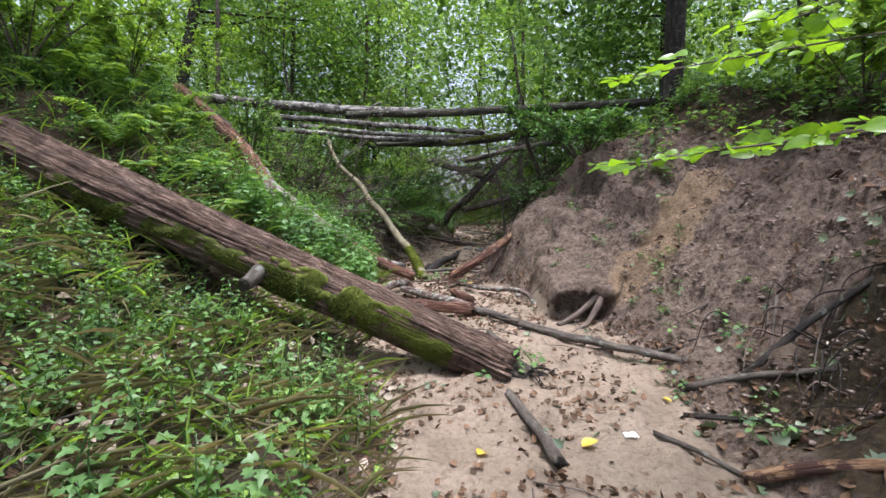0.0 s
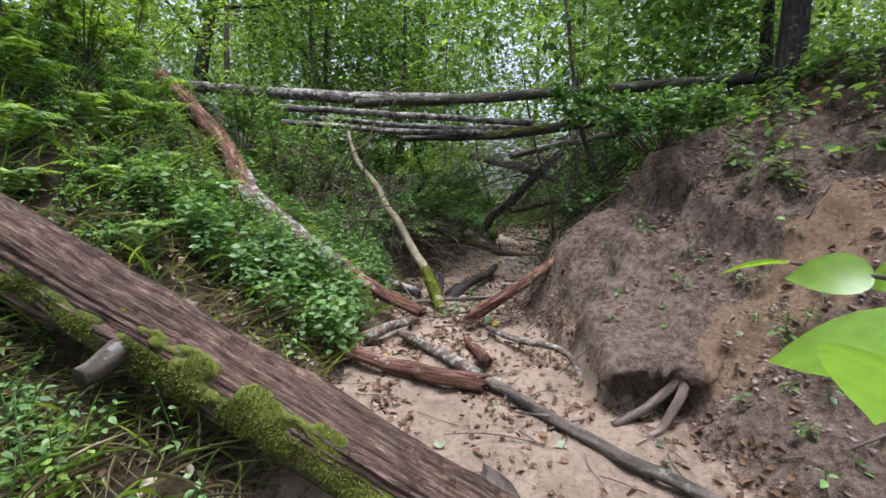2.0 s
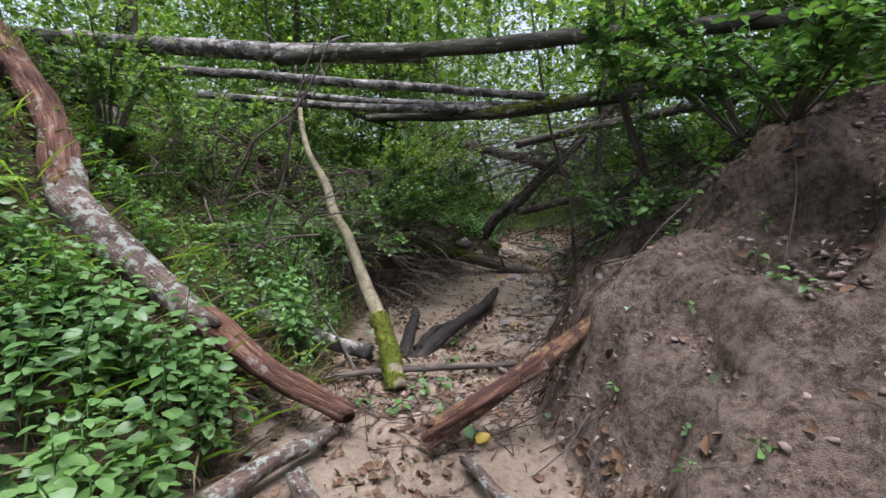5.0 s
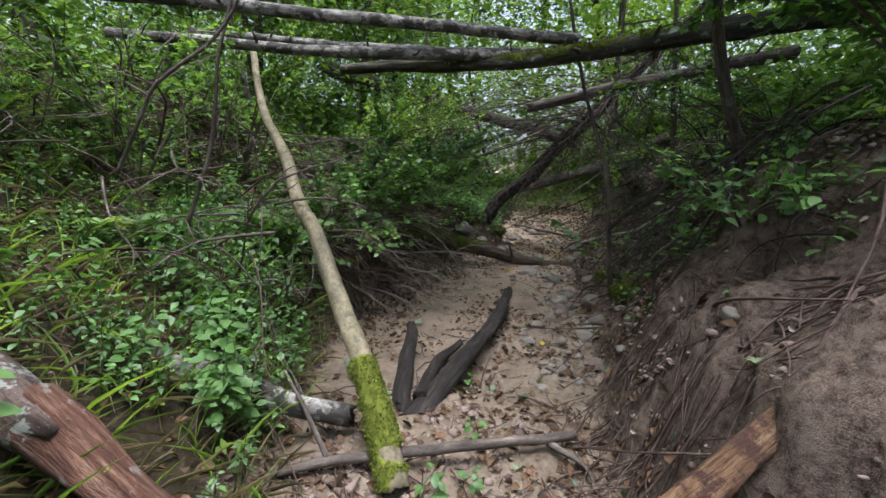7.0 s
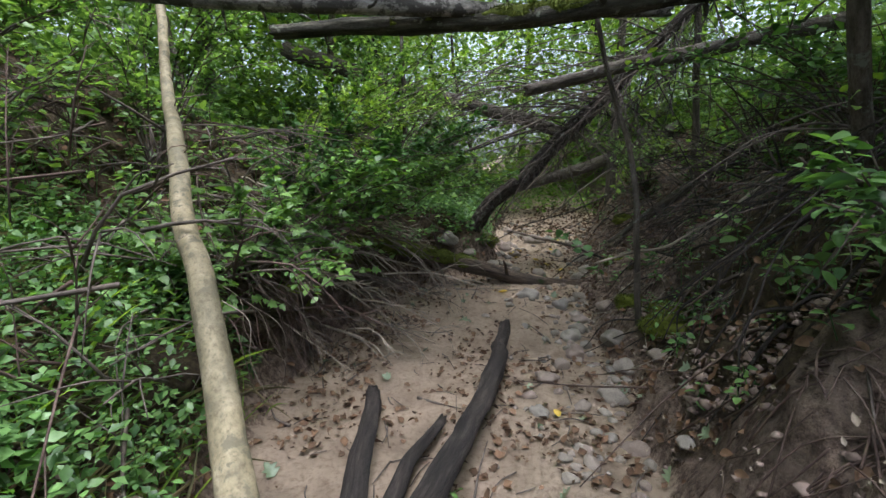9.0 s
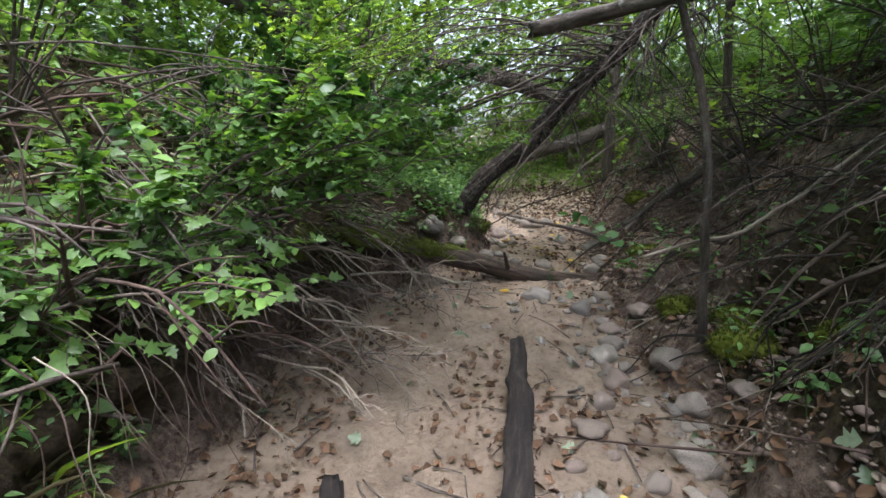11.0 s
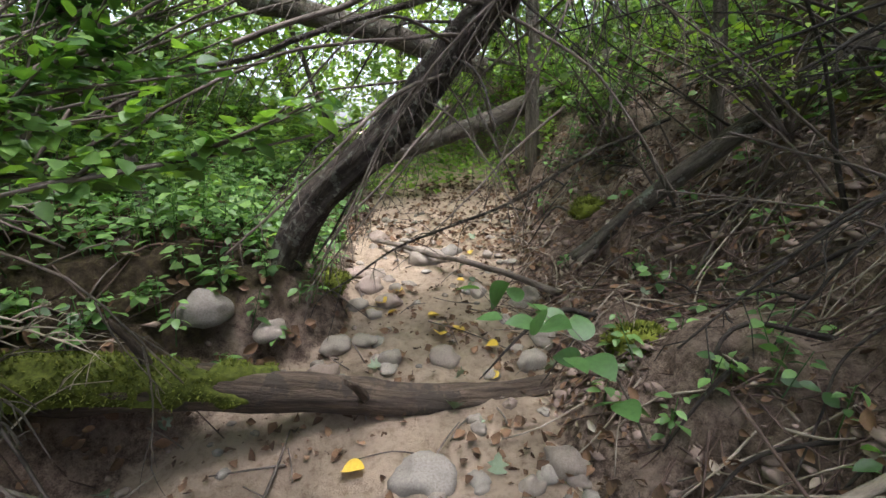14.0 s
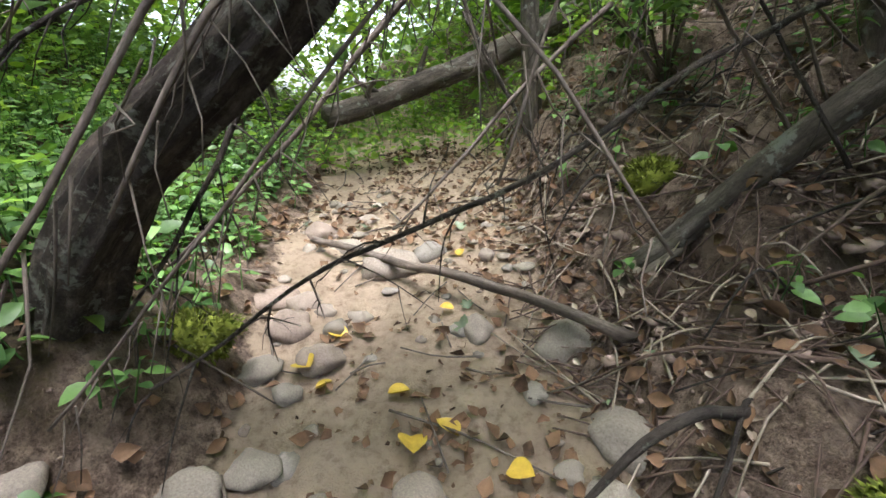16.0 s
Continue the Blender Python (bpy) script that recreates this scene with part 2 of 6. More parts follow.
M_GRASS = leaf_material("dry_grass", (0.10, 0.095, 0.045), (0.27, 0.24, 0.14), (1.2, 1.1, 0.7), 0.6, 0.25)
M_LITTER = plain_material("fallen_leaf_brown", (0.03, 0.019, 0.011), (0.17, 0.10, 0.055), 25, 0.8)
M_LEAF_YELLOW = leaf_material("fallen_yellow_leaf", (0.42, 0.27, 0.035), (0.62, 0.44, 0.06), (1.1, 1.0, 0.4), 0.5, 0.2)
M_LEAF_FALLEN = leaf_material("fallen_green_leaf", (0.06, 0.095, 0.05), (0.2, 0.25, 0.16), (1.0, 1.0, 0.5), 0.5, 0.15)
M_PAPER = plain_material("white_scrap", (0.62, 0.63, 0.64), (0.8, 0.8, 0.8), 30, 0.6)
M_SOIL = plain_material("crumbly_soil", (0.07, 0.051, 0.041), (0.28, 0.21, 0.17), 30)
M_PAPERY = plain_material("dry_pale_leaf", (0.16, 0.12, 0.08), (0.42, 0.36, 0.28), 25, 0.8)


# ---- mesh helpers ----
rng = np.random.default_rng(7)


def lattice(ix, iy, seed):
    h = (ix.astype(np.int64) * 374761393 + iy.astype(np.int64) * 668265263 + seed * 974634541) & 0x7FFFFFFF
    h = ((h ^ (h >> 13)) * 1274126177) & 0x7FFFFFFF
    return ((h ^ (h >> 16)) & 0xFFFF) / 65535.0


def vnoise(x, y, seed=0):
    x, y = np.asarray(x, float), np.asarray(y, float)
    ix, iy = np.floor(x), np.floor(y)
    fx, fy = x - ix, y - iy
    fx, fy = fx * fx * (3 - 2 * fx), fy * fy * (3 - 2 * fy)
    ix, iy = ix.astype(int), iy.astype(int)
    a, b = lattice(ix, iy, seed), lattice(ix + 1, iy, seed)
    c, d = lattice(ix, iy + 1, seed), lattice(ix + 1, iy + 1, seed)
    return (a + (b - a) * fx) * (1 - fy) + (c + (d - c) * fx) * fy - 0.5


def fbm(x, y, seed=0, octaves=4):
    x, y = np.asarray(x, float), np.asarray(y, float)
    return sum(vnoise(x * 2 ** k, y * 2 ** k, seed + 11 * k) * 0.5 ** k for k in range(octaves))


def vnoise3(p, seed=0):
    i = np.floor(p)
    f = p - i
    f = f * f * (3 - 2 * f)
    i = i.astype(int)
    out = 0
    for dz in (0, 1):
        for dy in (0, 1):
            for dx in (0, 1):
                iz = i[..., 2] + dz
                h = lattice(i[..., 0] + dx + iz * 57, i[..., 1] + dy + iz * 113, seed)
                out = out + h * np.where(dx, f[..., 0], 1 - f[..., 0]) * np.where(dy, f[..., 1], 1 - f[..., 1]) * np.where(dz, f[..., 2], 1 - f[..., 2])
    return out - 0.5


def made(name, verts, faces, mat, smooth=True, grain=None):
    me = bpy.data.meshes.new(name)
    verts = np.asarray(verts, float)
    if isinstance(faces, np.ndarray):
        n, k = faces.shape
        me.vertices.add(len(verts))
        me.vertices.foreach_set("co", verts.ravel())
        me.loops.add(n * k)
        me.loops.foreach_set("vertex_index", faces.ravel().astype(np.int32))
        me.polygons.add(n)
        me.polygons.foreach_set("loop_start", np.arange(0, n * k, k, dtype=np.int32))
        me.update(calc_edges=True)
    else:
        me.from_pydata(verts.tolist(), [], faces)
    me.materials.append(mat)
    if smooth:
        me.polygons.foreach_set("use_smooth", np.ones(len(me.polygons), bool))
    if grain is not None:
        at = me.attributes.new("grain", "FLOAT_VECTOR", "POINT")
        at.data.foreach_set("vector", np.asarray(grain, float).ravel())
    me.update()
    return me


def thing(name, base, label, category, group="", kind=""):
    ob = new(name)
    ob.empty_display_size = 0.1
    ob.location = base
    return tagged(ob, label, category, group, kind)


def part(name, geo, mat, parent, label="", smooth=True):
    """Links world-space geometry (verts, faces, grain) as one mesh object under a thing or a part."""
    verts, faces, grain = geo
    o = parent.location.copy() if parent.parent is None else parent.parent.location + parent.location
    ob = new(name, made(name, np.asarray(verts) - np.array(o), faces, mat, smooth, grain))
    ob.parent = parent
    return tagged(ob, label) if label else ob


def solo(name, geo, mat, label, category, group="", kind="", smooth=True, base=None):
    verts, faces, grain = geo
    verts = np.asarray(verts, float)
    base = verts.mean(0) * (1, 1, 0) + (0, 0, verts[:, 2].min()) if base is None else np.array(base)
    ob = new(name, made(name, verts - base, faces, mat, smooth, grain))
    ob.location = base
    return tagged(ob, label, category, group, kind)


def smooth_path(pts, step):
    p = np.asarray(pts, float)
    seg = np.linalg.norm(np.diff(p, axis=0), axis=1)
    s = np.concatenate([[0], np.cumsum(seg)])
    n = max(3, int(s[-1] / step) + 1)
    t = np.linspace(0, s[-1], n)
    if len(p) == 2:
        return np.stack([np.interp(t, s, p[:, k]) for k in range(3)], 1), t
    e = np.vstack([2 * p[0] - p[1], p, 2 * p[-1] - p[-2]])
    out = []
    for v in t:
        i = min(np.searchsorted(s, v, side="right") - 1, len(p) - 2)
        u = (v - s[i]) / (s[i + 1] - s[i])
        a, b, c, d = e[i], e[i + 1], e[i + 2], e[i + 3]
        out.append(0.5 * (2 * b + (c - a) * u + (2 * a - 5 * b + 4 * c - d) * u * u + (3 * b - a - 3 * c + d) * u ** 3))
    return np.array(out), t


def tube(pts, r0, r1, sides=12, step=0.08, rough=0.1, bend=0.0, seed=0, ragged=0.0, freq=9.0, arc=None, ridges=0.0):
    """A stem along pts: verts, faces and grain. arc: (from, to) in radians gives a shell for moss. ragged: splintered ends."""
    c, t = smooth_path(pts, step)
    n = len(c)
    tan = np.gradient(c, axis=0)
    tan /= np.linalg.norm(tan, axis=1)[:, None] + 1e-9
    ref = np.array([0, 0, 1.0]) if abs(tan[:, 2].mean()) < 0.8 else np.array([0, 1.0, 0])
    side = np.cross(tan, ref)
    side /= np.linalg.norm(side, axis=1)[:, None]
    up = np.cross(side, tan)
    if bend:
        c = c + side * (bend * fbm(t * 1.7, t * 0 + seed, seed))[:, None] + up * (bend * fbm(t * 1.9, t * 0 + 5.3, seed + 3))[:, None]
    rad = np.interp(t, [0, t[-1]], [r0, r1])
    if arc:
        ang = np.linspace(arc[0], arc[1], sides)
    else:
        ang = np.linspace(0, 2 * math.pi, sides, endpoint=False)
    A, T = np.meshgrid(ang, t)
    R = rad[:, None] * (1 + rough * (fbm(np.cos(A) * 1.3 + T * freq * 0.25, np.sin(A) * 1.3 + seed * 3.1 + T * freq * 0.11, seed, 3)) * 2)
    if ridges:
        R *= 1 + ridges * fbm(A * sides / 7.0, T * 1.4 + seed, seed + 20, 2) * np.where(np.abs(A - ang[0]) < 0.02, 0.4, 1)
    P = c[:, None, :] + (np.cos(A) * R)[..., None] * side[:, None, :] + (np.sin(A) * R)[..., None] * up[:, None, :]
    if ragged:
        jag = ragged * (rng.random(len(ang)) - 0.35)
        P[-1] += tan[-1] * jag[:, None]
        P[0] -= tan[0] * (ragged * (rng.random(len(ang)) - 0.35))[:, None]
    grain = np.stack([np.cos(A) * rad[:, None], np.sin(A) * rad[:, None], T + seed * 3.7], -1)
    k = len(ang)
    V, G = P.reshape(-1, 3), grain.reshape(-1, 3)
    i, j = np.meshgrid(np.arange(n - 1), np.arange(k - 1 if arc else k), indexing="ij")
    j2 = (j + 1) % k
    F = np.stack([i * k + j, i * k + j2, (i + 1) * k + j2, (i + 1) * k + j], -1).reshape(-1, 4)
    if not arc:
        V = np.vstack([V, c[0] + tan[0] * r0 * 0.05, c[-1] - tan[-1] * r1 * 0.05 + (tan[-1] * ragged * -0.2 if ragged else 0)])
        G = np.vstack([G, [0, 0, seed * 3.7], [0, 0, t[-1]]])
        a = np.arange(k)
        b = (a + 1) % k
        z = len(V)
        F = np.vstack([F, np.stack([b, a, np.full(k, z - 2), np.full(k, z - 2)], 1), np.stack([a + (n - 1) * k, b + (n - 1) * k, np.full(k, z - 1), np.full(k, z - 1)], 1)])
    return V, F, G


def clean(geo):
    """Turns quads with a doubled corner into triangles."""
    V, F, G = geo
    return V, [tuple(f) if f[2] != f[3] else tuple(f[:3]) for f in F.tolist()], G


def joined(geos):
    V, F, G, o = [], [], [], 0
    for v, f, g in geos:
        V.append(v)
        F.append(np.asarray(f) + o)
        G.append(g if g is not None else np.zeros((len(v), 3)))
        o += len(v)
    return np.vstack(V), np.vstack(F), np.vstack(G)


def stem(*a, **k):
    return clean(tube(*a, **k))


def unit(v):
    v = np.asarray(v, float)
    return v / (np.linalg.norm(v, axis=-1, keepdims=True) + 1e-9)


SHAPES = {
    # outline of half a blade: along, out
    "oval": [(0.22, 0.36), (0.5, 0.5), (0.8, 0.3)],
    "round": [(0.12, 0.42), (0.45, 0.52), (0.8, 0.36)],
    "lance": [(0.3, 0.5), (0.6, 0.36), (0.85, 0.14)],
    "broad": [(0.03, 0.2), (0.1, 0.37), (0.2, 0.47), (0.34, 0.52), (0.48, 0.5), (0.62, 0.43), (0.75, 0.32), (0.86, 0.19), (0.94, 0.07)],
    "diamond": [(0.45, 0.5)],
    "maple": [(0.06, 0.3), (0.16, 0.62), (0.34, 0.32), (0.5, 0.66), (0.62, 0.26), (0.8, 0.22)],
}


def leaves(pos, direction, size, shape="oval", width=0.6, droop=0.25, fold=0.18, normal=None):
    """Leaf blades, each a folded and drooping outline on its own: verts, faces (ngons as lists), None."""
    pos, d, size = np.asarray(pos, float), unit(direction), np.asarray(size, float)
    n = len(pos)
    upv = np.tile([0, 0, 1.0], (n, 1)) + rng.normal(0, 0.35, (n, 3)) if normal is None else np.asarray(normal, float)
    s = unit(np.cross(d, upv))
    u = np.cross(s, d)
    half = SHAPES[shape]
    m = len(half)
    mid = [(0, 0, 0)] + [(a, 0, -droop * a * a) for a, _ in half] + [(1.0, 0, -droop)]
    rt = [(a, w * width, fold * w - droop * a * a) for a, w in half]
    lf = [(a, -w * width, fold * w - droop * a * a) for a, w in half]
    loc = np.array(mid + rt + lf)
    V = pos[:, None, :] + size[:, None, None] * (loc[None, :, 0:1] * d[:, None, :] + loc[None, :, 1:2] * s[:, None, :] + loc[None, :, 2:3] * u[:, None, :])
    k = len(loc)
    M, R, L = list(range(m + 2)), [m + 2 + i for i in range(m)], [2 * m + 2 + i for i in range(m)]
    tris = []
    for S, flip in ((R, False), (L, True)):
        fs = [(M[0], S[0], M[1])]
        for i in range(m - 1):
            fs += [(M[i + 1], S[i], S[i + 1]), (M[i + 1], S[i + 1], M[i + 2])]
        fs.append((M[m], S[m - 1], M[m + 1]))
        tris += [f[::-1] if flip else f for f in fs]
    F = (np.array(tris)[None] + (np.arange(n) * k)[:, None, None]).reshape(-1, 3)
    return V.reshape(-1, 3), F, None


# ---- the ravine's ground ----
KEY_Y = np.array([-4, 0, 2.5, 3.7, 4.5, 5.6, 6.4, 7.6, 9.0, 10.0, 11.0, 12.0, 13.2, 15.0, 18.0, 24.0])
BED_Z = np.array([-0.25, -0.05, 0.09, 0.18, 0.26, 0.31, 0.36, 0.34, 0.27, 0.29, 0.42, 0.60, 0.74, 0.90, 1.1, 1.6])
LEFT_X = np.array([-0.1, -0.2, -0.35, -0.7, -0.85, -0.85, -0.8, -1.0, -1.25, -1.15, -0.7, 0.3, 0.4, 0.6, 0.9, -1.0])
RIGHT_X = np.array([1.4, 1.45, 1.5, 1.75, 1.5, 0.95, 0.75, 0.85, 1.15, 1.2, 1.25, 1.5, 1.75, 2.3, 2.8, 1.5])
OUT = np.array([0, 0.3, 0.8, 1.6, 3.0, 6.0])
LEFT_H = np.array([
    [0, 0.07, 0.2, 0.5, 1.4, 3.2], [0, 0.07, 0.2, 0.5, 1.4, 3.2], [0, 0.06, 0.18, 0.45, 1.3, 3.2], [0, 0.08, 0.22, 0.6, 1.55, 3.2],
    [0, 0.16, 0.42, 1.05, 2.3, 3.4], [0, 0.25, 0.6, 1.2, 2.55, 3.5], [0, 0.25, 0.6, 1.15, 2.5, 3.5], [0, 0.2, 0.5, 1.0, 2.7, 3.5],
    [0, 0.4, 0.75, 1.3, 2.6, 3.4], [0, 0.42, 0.75, 1.3, 2.5, 3.4], [0, 0.35, 0.6, 1.1, 2.2, 3.2], [0, 0.42, 0.55, 0.8, 1.4, 2.8],
    [0, 0.2, 0.35, 0.55, 1.0, 2.4], [0, 0.2, 0.35, 0.5, 0.9, 2.2], [0, 0.2, 0.35, 0.6, 1.2, 2.4], [0, 0.2, 0.5, 1.0, 1.6, 2.2]])
RIGHT_H = np.array([
    [0, 0.1, 0.45, 1.6, 2.3, 2.8], [0, 0.1, 0.45, 1.6, 2.3, 2.8], [0, 0.2, 0.6, 1.6, 2.3, 2.8], [0, 0.26, 0.66, 1.4, 2.35, 2.9],
    [0, 0.42, 0.85, 1.5, 2.4, 3.0], [0, 0.58, 1.05, 1.65, 2.5, 3.0], [0, 0.85, 1.4, 1.95, 2.65, 3.0], [0, 0.75, 1.35, 1.95, 2.65, 3.0],
    [0, 0.45, 1.1, 1.7, 2.6, 3.1], [0, 0.4, 0.95, 1.6, 2.5, 3.1], [0, 0.35, 0.75, 1.4, 2.4, 3.1], [0, 0.2, 0.5, 1.15, 2.2, 3.0],
    [0, 0.3, 0.7, 1.3, 2.2, 3.0], [0, 0.4, 0.9, 1.5, 2.3, 3.0], [0, 0.4, 0.9, 1.5, 2.3, 3.0], [0, 0.3, 0.8, 1.4, 2.0, 2.6]])


def soft_keys(y):
    """Position between the keyed cross sections, eased."""
    y = np.clip(np.asarray(y, float), KEY_Y[0], KEY_Y[-1])
    i = np.clip(np.searchsorted(KEY_Y, y, side="right") - 1, 0, len(KEY_Y) - 2)
    u = (y - KEY_Y[i]) / (KEY_Y[i + 1] - KEY_Y[i])
    return i, u


def bank_height(table, i, u, d):
    a = np.zeros_like(d)
    for j in range(len(OUT) - 1):
        w = np.clip((d - OUT[j]) / (OUT[j + 1] - OUT[j]), 0, 1)
        g = (table[i, j + 1] - table[i, j]) * (1 - u) + (table[i + 1, j + 1] - table[i + 1, j]) * u
        a += w * g
    return a


def section(x, y):
    x, y = np.broadcast_arrays(np.asarray(x, float), np.asarray(y, float))
    i, u = soft_keys(y)
    lx = LEFT_X[i] * (1 - u) + LEFT_X[i + 1] * u + 0.12 * fbm(y * 1.6, y * 0 + 3, 31, 3)
    rx = RIGHT_X[i] * (1 - u) + RIGHT_X[i + 1] * u + 0.12 * fbm(y * 1.8, y * 0 + 9, 37, 3)
    return i, u, lx - x, x - rx


def cavity_edge(x):
    return np.clip((x - 1.02) / 0.1, 0, 1)


def ground(x, y):
    x, y = np.broadcast_arrays(np.asarray(x, float), np.asarray(y, float))
    i, u, dl, dr = section(x, y)
    z = BED_Z[i] * (1 - u) + BED_Z[i + 1] * u
    z = z + bank_height(LEFT_H, i, u, np.maximum(dl, 0)) + bank_height(RIGHT_H, i, u, np.maximum(dr, 0))
    out = np.maximum(np.maximum(dl, dr), 0)
    rough = np.clip(out / 0.5, 0, 1)
    far = np.clip((np.hypot(x, y - 8) - 25) / 60, 0, 1)
    z = z + 0.05 * fbm(x * 1.1, y * 1.1, 1, 3) + rough * (0.2 * fbm(x * 1.4, y * 1.4, 5, 4) + 0.07 * fbm(x * 4.5, y * 4.5, 8, 3))
    z = z + 0.03 * fbm(x * 5, y * 5, 12, 3) + rough * 0.03 * fbm(x * 12, y * 12, 17, 2)
    # crumbling ribs and crevices of the bare bank
    bare = rough * (dr > 0) * np.clip((5 - out) / 2, 0, 1)
    z = z + bare * (0.05 - 0.24 * np.abs(fbm(x * 2.3, y * 2.3, 51, 3)))
    # washed-out hollows under the right bank
    for hx, hy, hr, hd in ((1.25, 5.75, 0.2, 0.2), (2.2, 2.55, 0.4, 0.35), (1.75, 7.3, 0.3, 0.3), (2.0, 9.6, 0.45, 0.4), (2.3, 11.2, 0.5, 0.4)):
        z = z - hd * np.exp(-((x - hx) ** 2 + (y - hy) ** 2) / hr ** 2)
    # slumped ledges and small scarps
    s = z / 0.42 + 1.4 * fbm(x * 0.9, y * 0.9, 41, 3)
    f = s - np.floor(s)
    e = np.clip((f - 0.5) / 0.4, 0, 1)
    z = z + rough * np.clip((9 - out) / 3, 0, 1) * np.where(dr > 0, 0.25, 0.2) * 0.42 * (e * e * (3 - 2 * e) - f)
    z = z + (1 - rough) * (0.045 * fbm(x * 5, y * 5, 44, 3) + 0.02 * fbm(x * 14, y * 14, 46, 2))
    # steep scarp under the rim of the soil slope
    e = np.clip((dr - 1.0 - 0.5 * fbm(y * 1.3, y * 0 + 2, 59, 3)) / 0.13, 0, 1)
    z = z + 0.3 * np.clip((y - 4.6) / 0.6, 0, 1) * np.clip((8.6 - y) / 0.6, 0, 1) * (e * e * (3 - 2 * e) - np.clip((dr - 0.4) / 1.1, 0, 1))
    # the slab of soil over the washed-out cavity
    slab = 0.55 + 0.45 * (y - 4.6) + 0.12 * (x - 1.2)
    z = z + np.maximum(slab - z, 0) * cavity_edge(x) * np.clip((y - 4.62 - 0.1 * fbm(x * 5, x * 0, 57, 2)) / 0.05, 0, 1) * np.clip((5.6 - y) / 0.3, 0, 1) * np.clip((2.4 - x) / 0.3, 0, 1)
    z = z - np.maximum(z - 0.27, 0) * np.clip((x - 1.1) / 0.1, 0, 1) * np.clip((1.75 - x) / 0.15, 0, 1) * np.clip((4.64 - y) / 0.05, 0, 1) * np.clip((y - 4.3) / 0.2, 0, 1)
    return z + far * 2.5 * fbm(x * 0.03, y * 0.03, 3, 3)


def gz(x, y):
    return float(ground(np.array([x]), np.array([y]))[0])


def spaced(lo, hi, step, far, grow=1.28):
    mid = list(np.arange(lo, hi + 1e-6, step))
    a, s = [], step
    v = lo
    while v > -far:
        s *= grow
        v -= s
        a.append(v)
    b, s, v = [], step, hi
    while v < far:
        s *= grow
        v += s
        b.append(v)
    return np.array(a[::-1] + mid + b)


gx, gy = spaced(-4.5, 4.8, 0.036, 350), spaced(0.3, 15.5, 0.036, 350)
GX, GY = np.meshgrid(gx, gy)
GZ = ground(GX, GY)
# lumps that stand out square to the slope, and the slab's overhanging lip
_, _, DL, DR = section(GX, GY)
core = np.clip((4.7 - np.abs(GX - 0.15)) / 0.5, 0, 1) * np.clip((7.7 - np.abs(GY - 7.9)) / 0.5, 0, 1)
GN = unit(np.stack([-np.gradient(GZ, gx, axis=1), -np.gradient(GZ, gy, axis=0), np.ones_like(GZ)], -1))
G3 = np.stack([GX, GY, GZ], -1)
lump = 0.11 * vnoise3(G3 * 2.4, 5) + 0.085 * vnoise3(G3 * 5.3, 6) + 0.055 * vnoise3(G3 * 10.7, 7) - 0.05 * np.abs(vnoise3(G3 * 7.1, 9)) + 0.03 * vnoise3(G3 * 19, 8)
lump = lump * core * np.clip(np.maximum(DL * 0.7, DR) / 0.3, 0, 1) + 0.012 * core * vnoise3(G3 * 13, 10)
lip = 0.16 * cavity_edge(GX) * np.clip((1.85 - GX) / 0.2, 0, 1) * np.clip((GZ - 0.42) / 0.12, 0, 1) * np.clip((5.2 - GY) / 0.4, 0, 1) * (GY > 4.55)
G3 = G3 + GN * lump[..., None]
G3[..., 1] -= lip * 1.7
under = np.clip((GZ - 0.58) / 0.16, 0, 1) * (DL > 0) * np.clip((1.1 - DL) / 0.7, 0, 1) * np.clip((GY - 7.8) / 0.5, 0, 1) * np.clip((11.2 - GY) / 0.4, 0, 1)
G3[..., 0] += 0.24 * under
ny, nx = GX.shape
ii, jj = np.meshgrid(np.arange(ny - 1), np.arange(nx - 1), indexing="ij")
GF = np.stack([ii * nx + jj, ii * nx + jj + 1, (ii + 1) * nx + jj + 1, (ii + 1) * nx + jj], -1).reshape(-1, 4)
g_mesh = made("ground", G3.reshape(-1, 3), GF, M_GROUND)
inside = np.clip(0.5 - np.maximum(DL, DR) / 0.35, 0, 1)
inside = np.maximum(inside, 0.62 * np.exp(-((GX + 1.6) / 0.8) ** 2 - ((GY - 4.3) / 0.5) ** 2))  # sandy shelf behind the big log
inside = inside * (1 - cavity_edge(GX) * (GY > 4.5) * (GY < 5.7) * (GZ > 0.33))
clay_zone = np.clip(1.2 - np.abs(GY - 4.6 - 0.35 * (GX - 2)) / 0.5, 0, 1) * np.clip(DR / 0.3, 0, 1) * np.clip((1.9 - DR) / 0.4, 0, 1)
bare = np.clip((GY - 2.6) / 0.6, 0, 1) * np.clip((8.2 - GY) / 1.0, 0, 1) * np.clip((2.4 - DR) / 0.5, 0, 1) * (DR > 0)
bare = np.maximum(bare, np.clip((GY - 9.8) / 0.6, 0, 1) * np.clip((1.9 - DR) / 0.5, 0, 1) * (DR > 0) * 0.8)
litter_share = np.clip(np.maximum(DL, DR) / 0.4, 0, 1) * (1 - bare)
cover = np.stack([inside, litter_share * 0.9, clay_zone * 0.8, np.ones_like(inside)], -1)
ca = g_mesh.color_attributes.new("cover", "FLOAT_COLOR", "POINT")
ca.data.foreach_set("color", cover.ravel())
tagged(new("ground", g_mesh), "sandy gully bed between eroded brown soil banks", "ground", kind="structure")


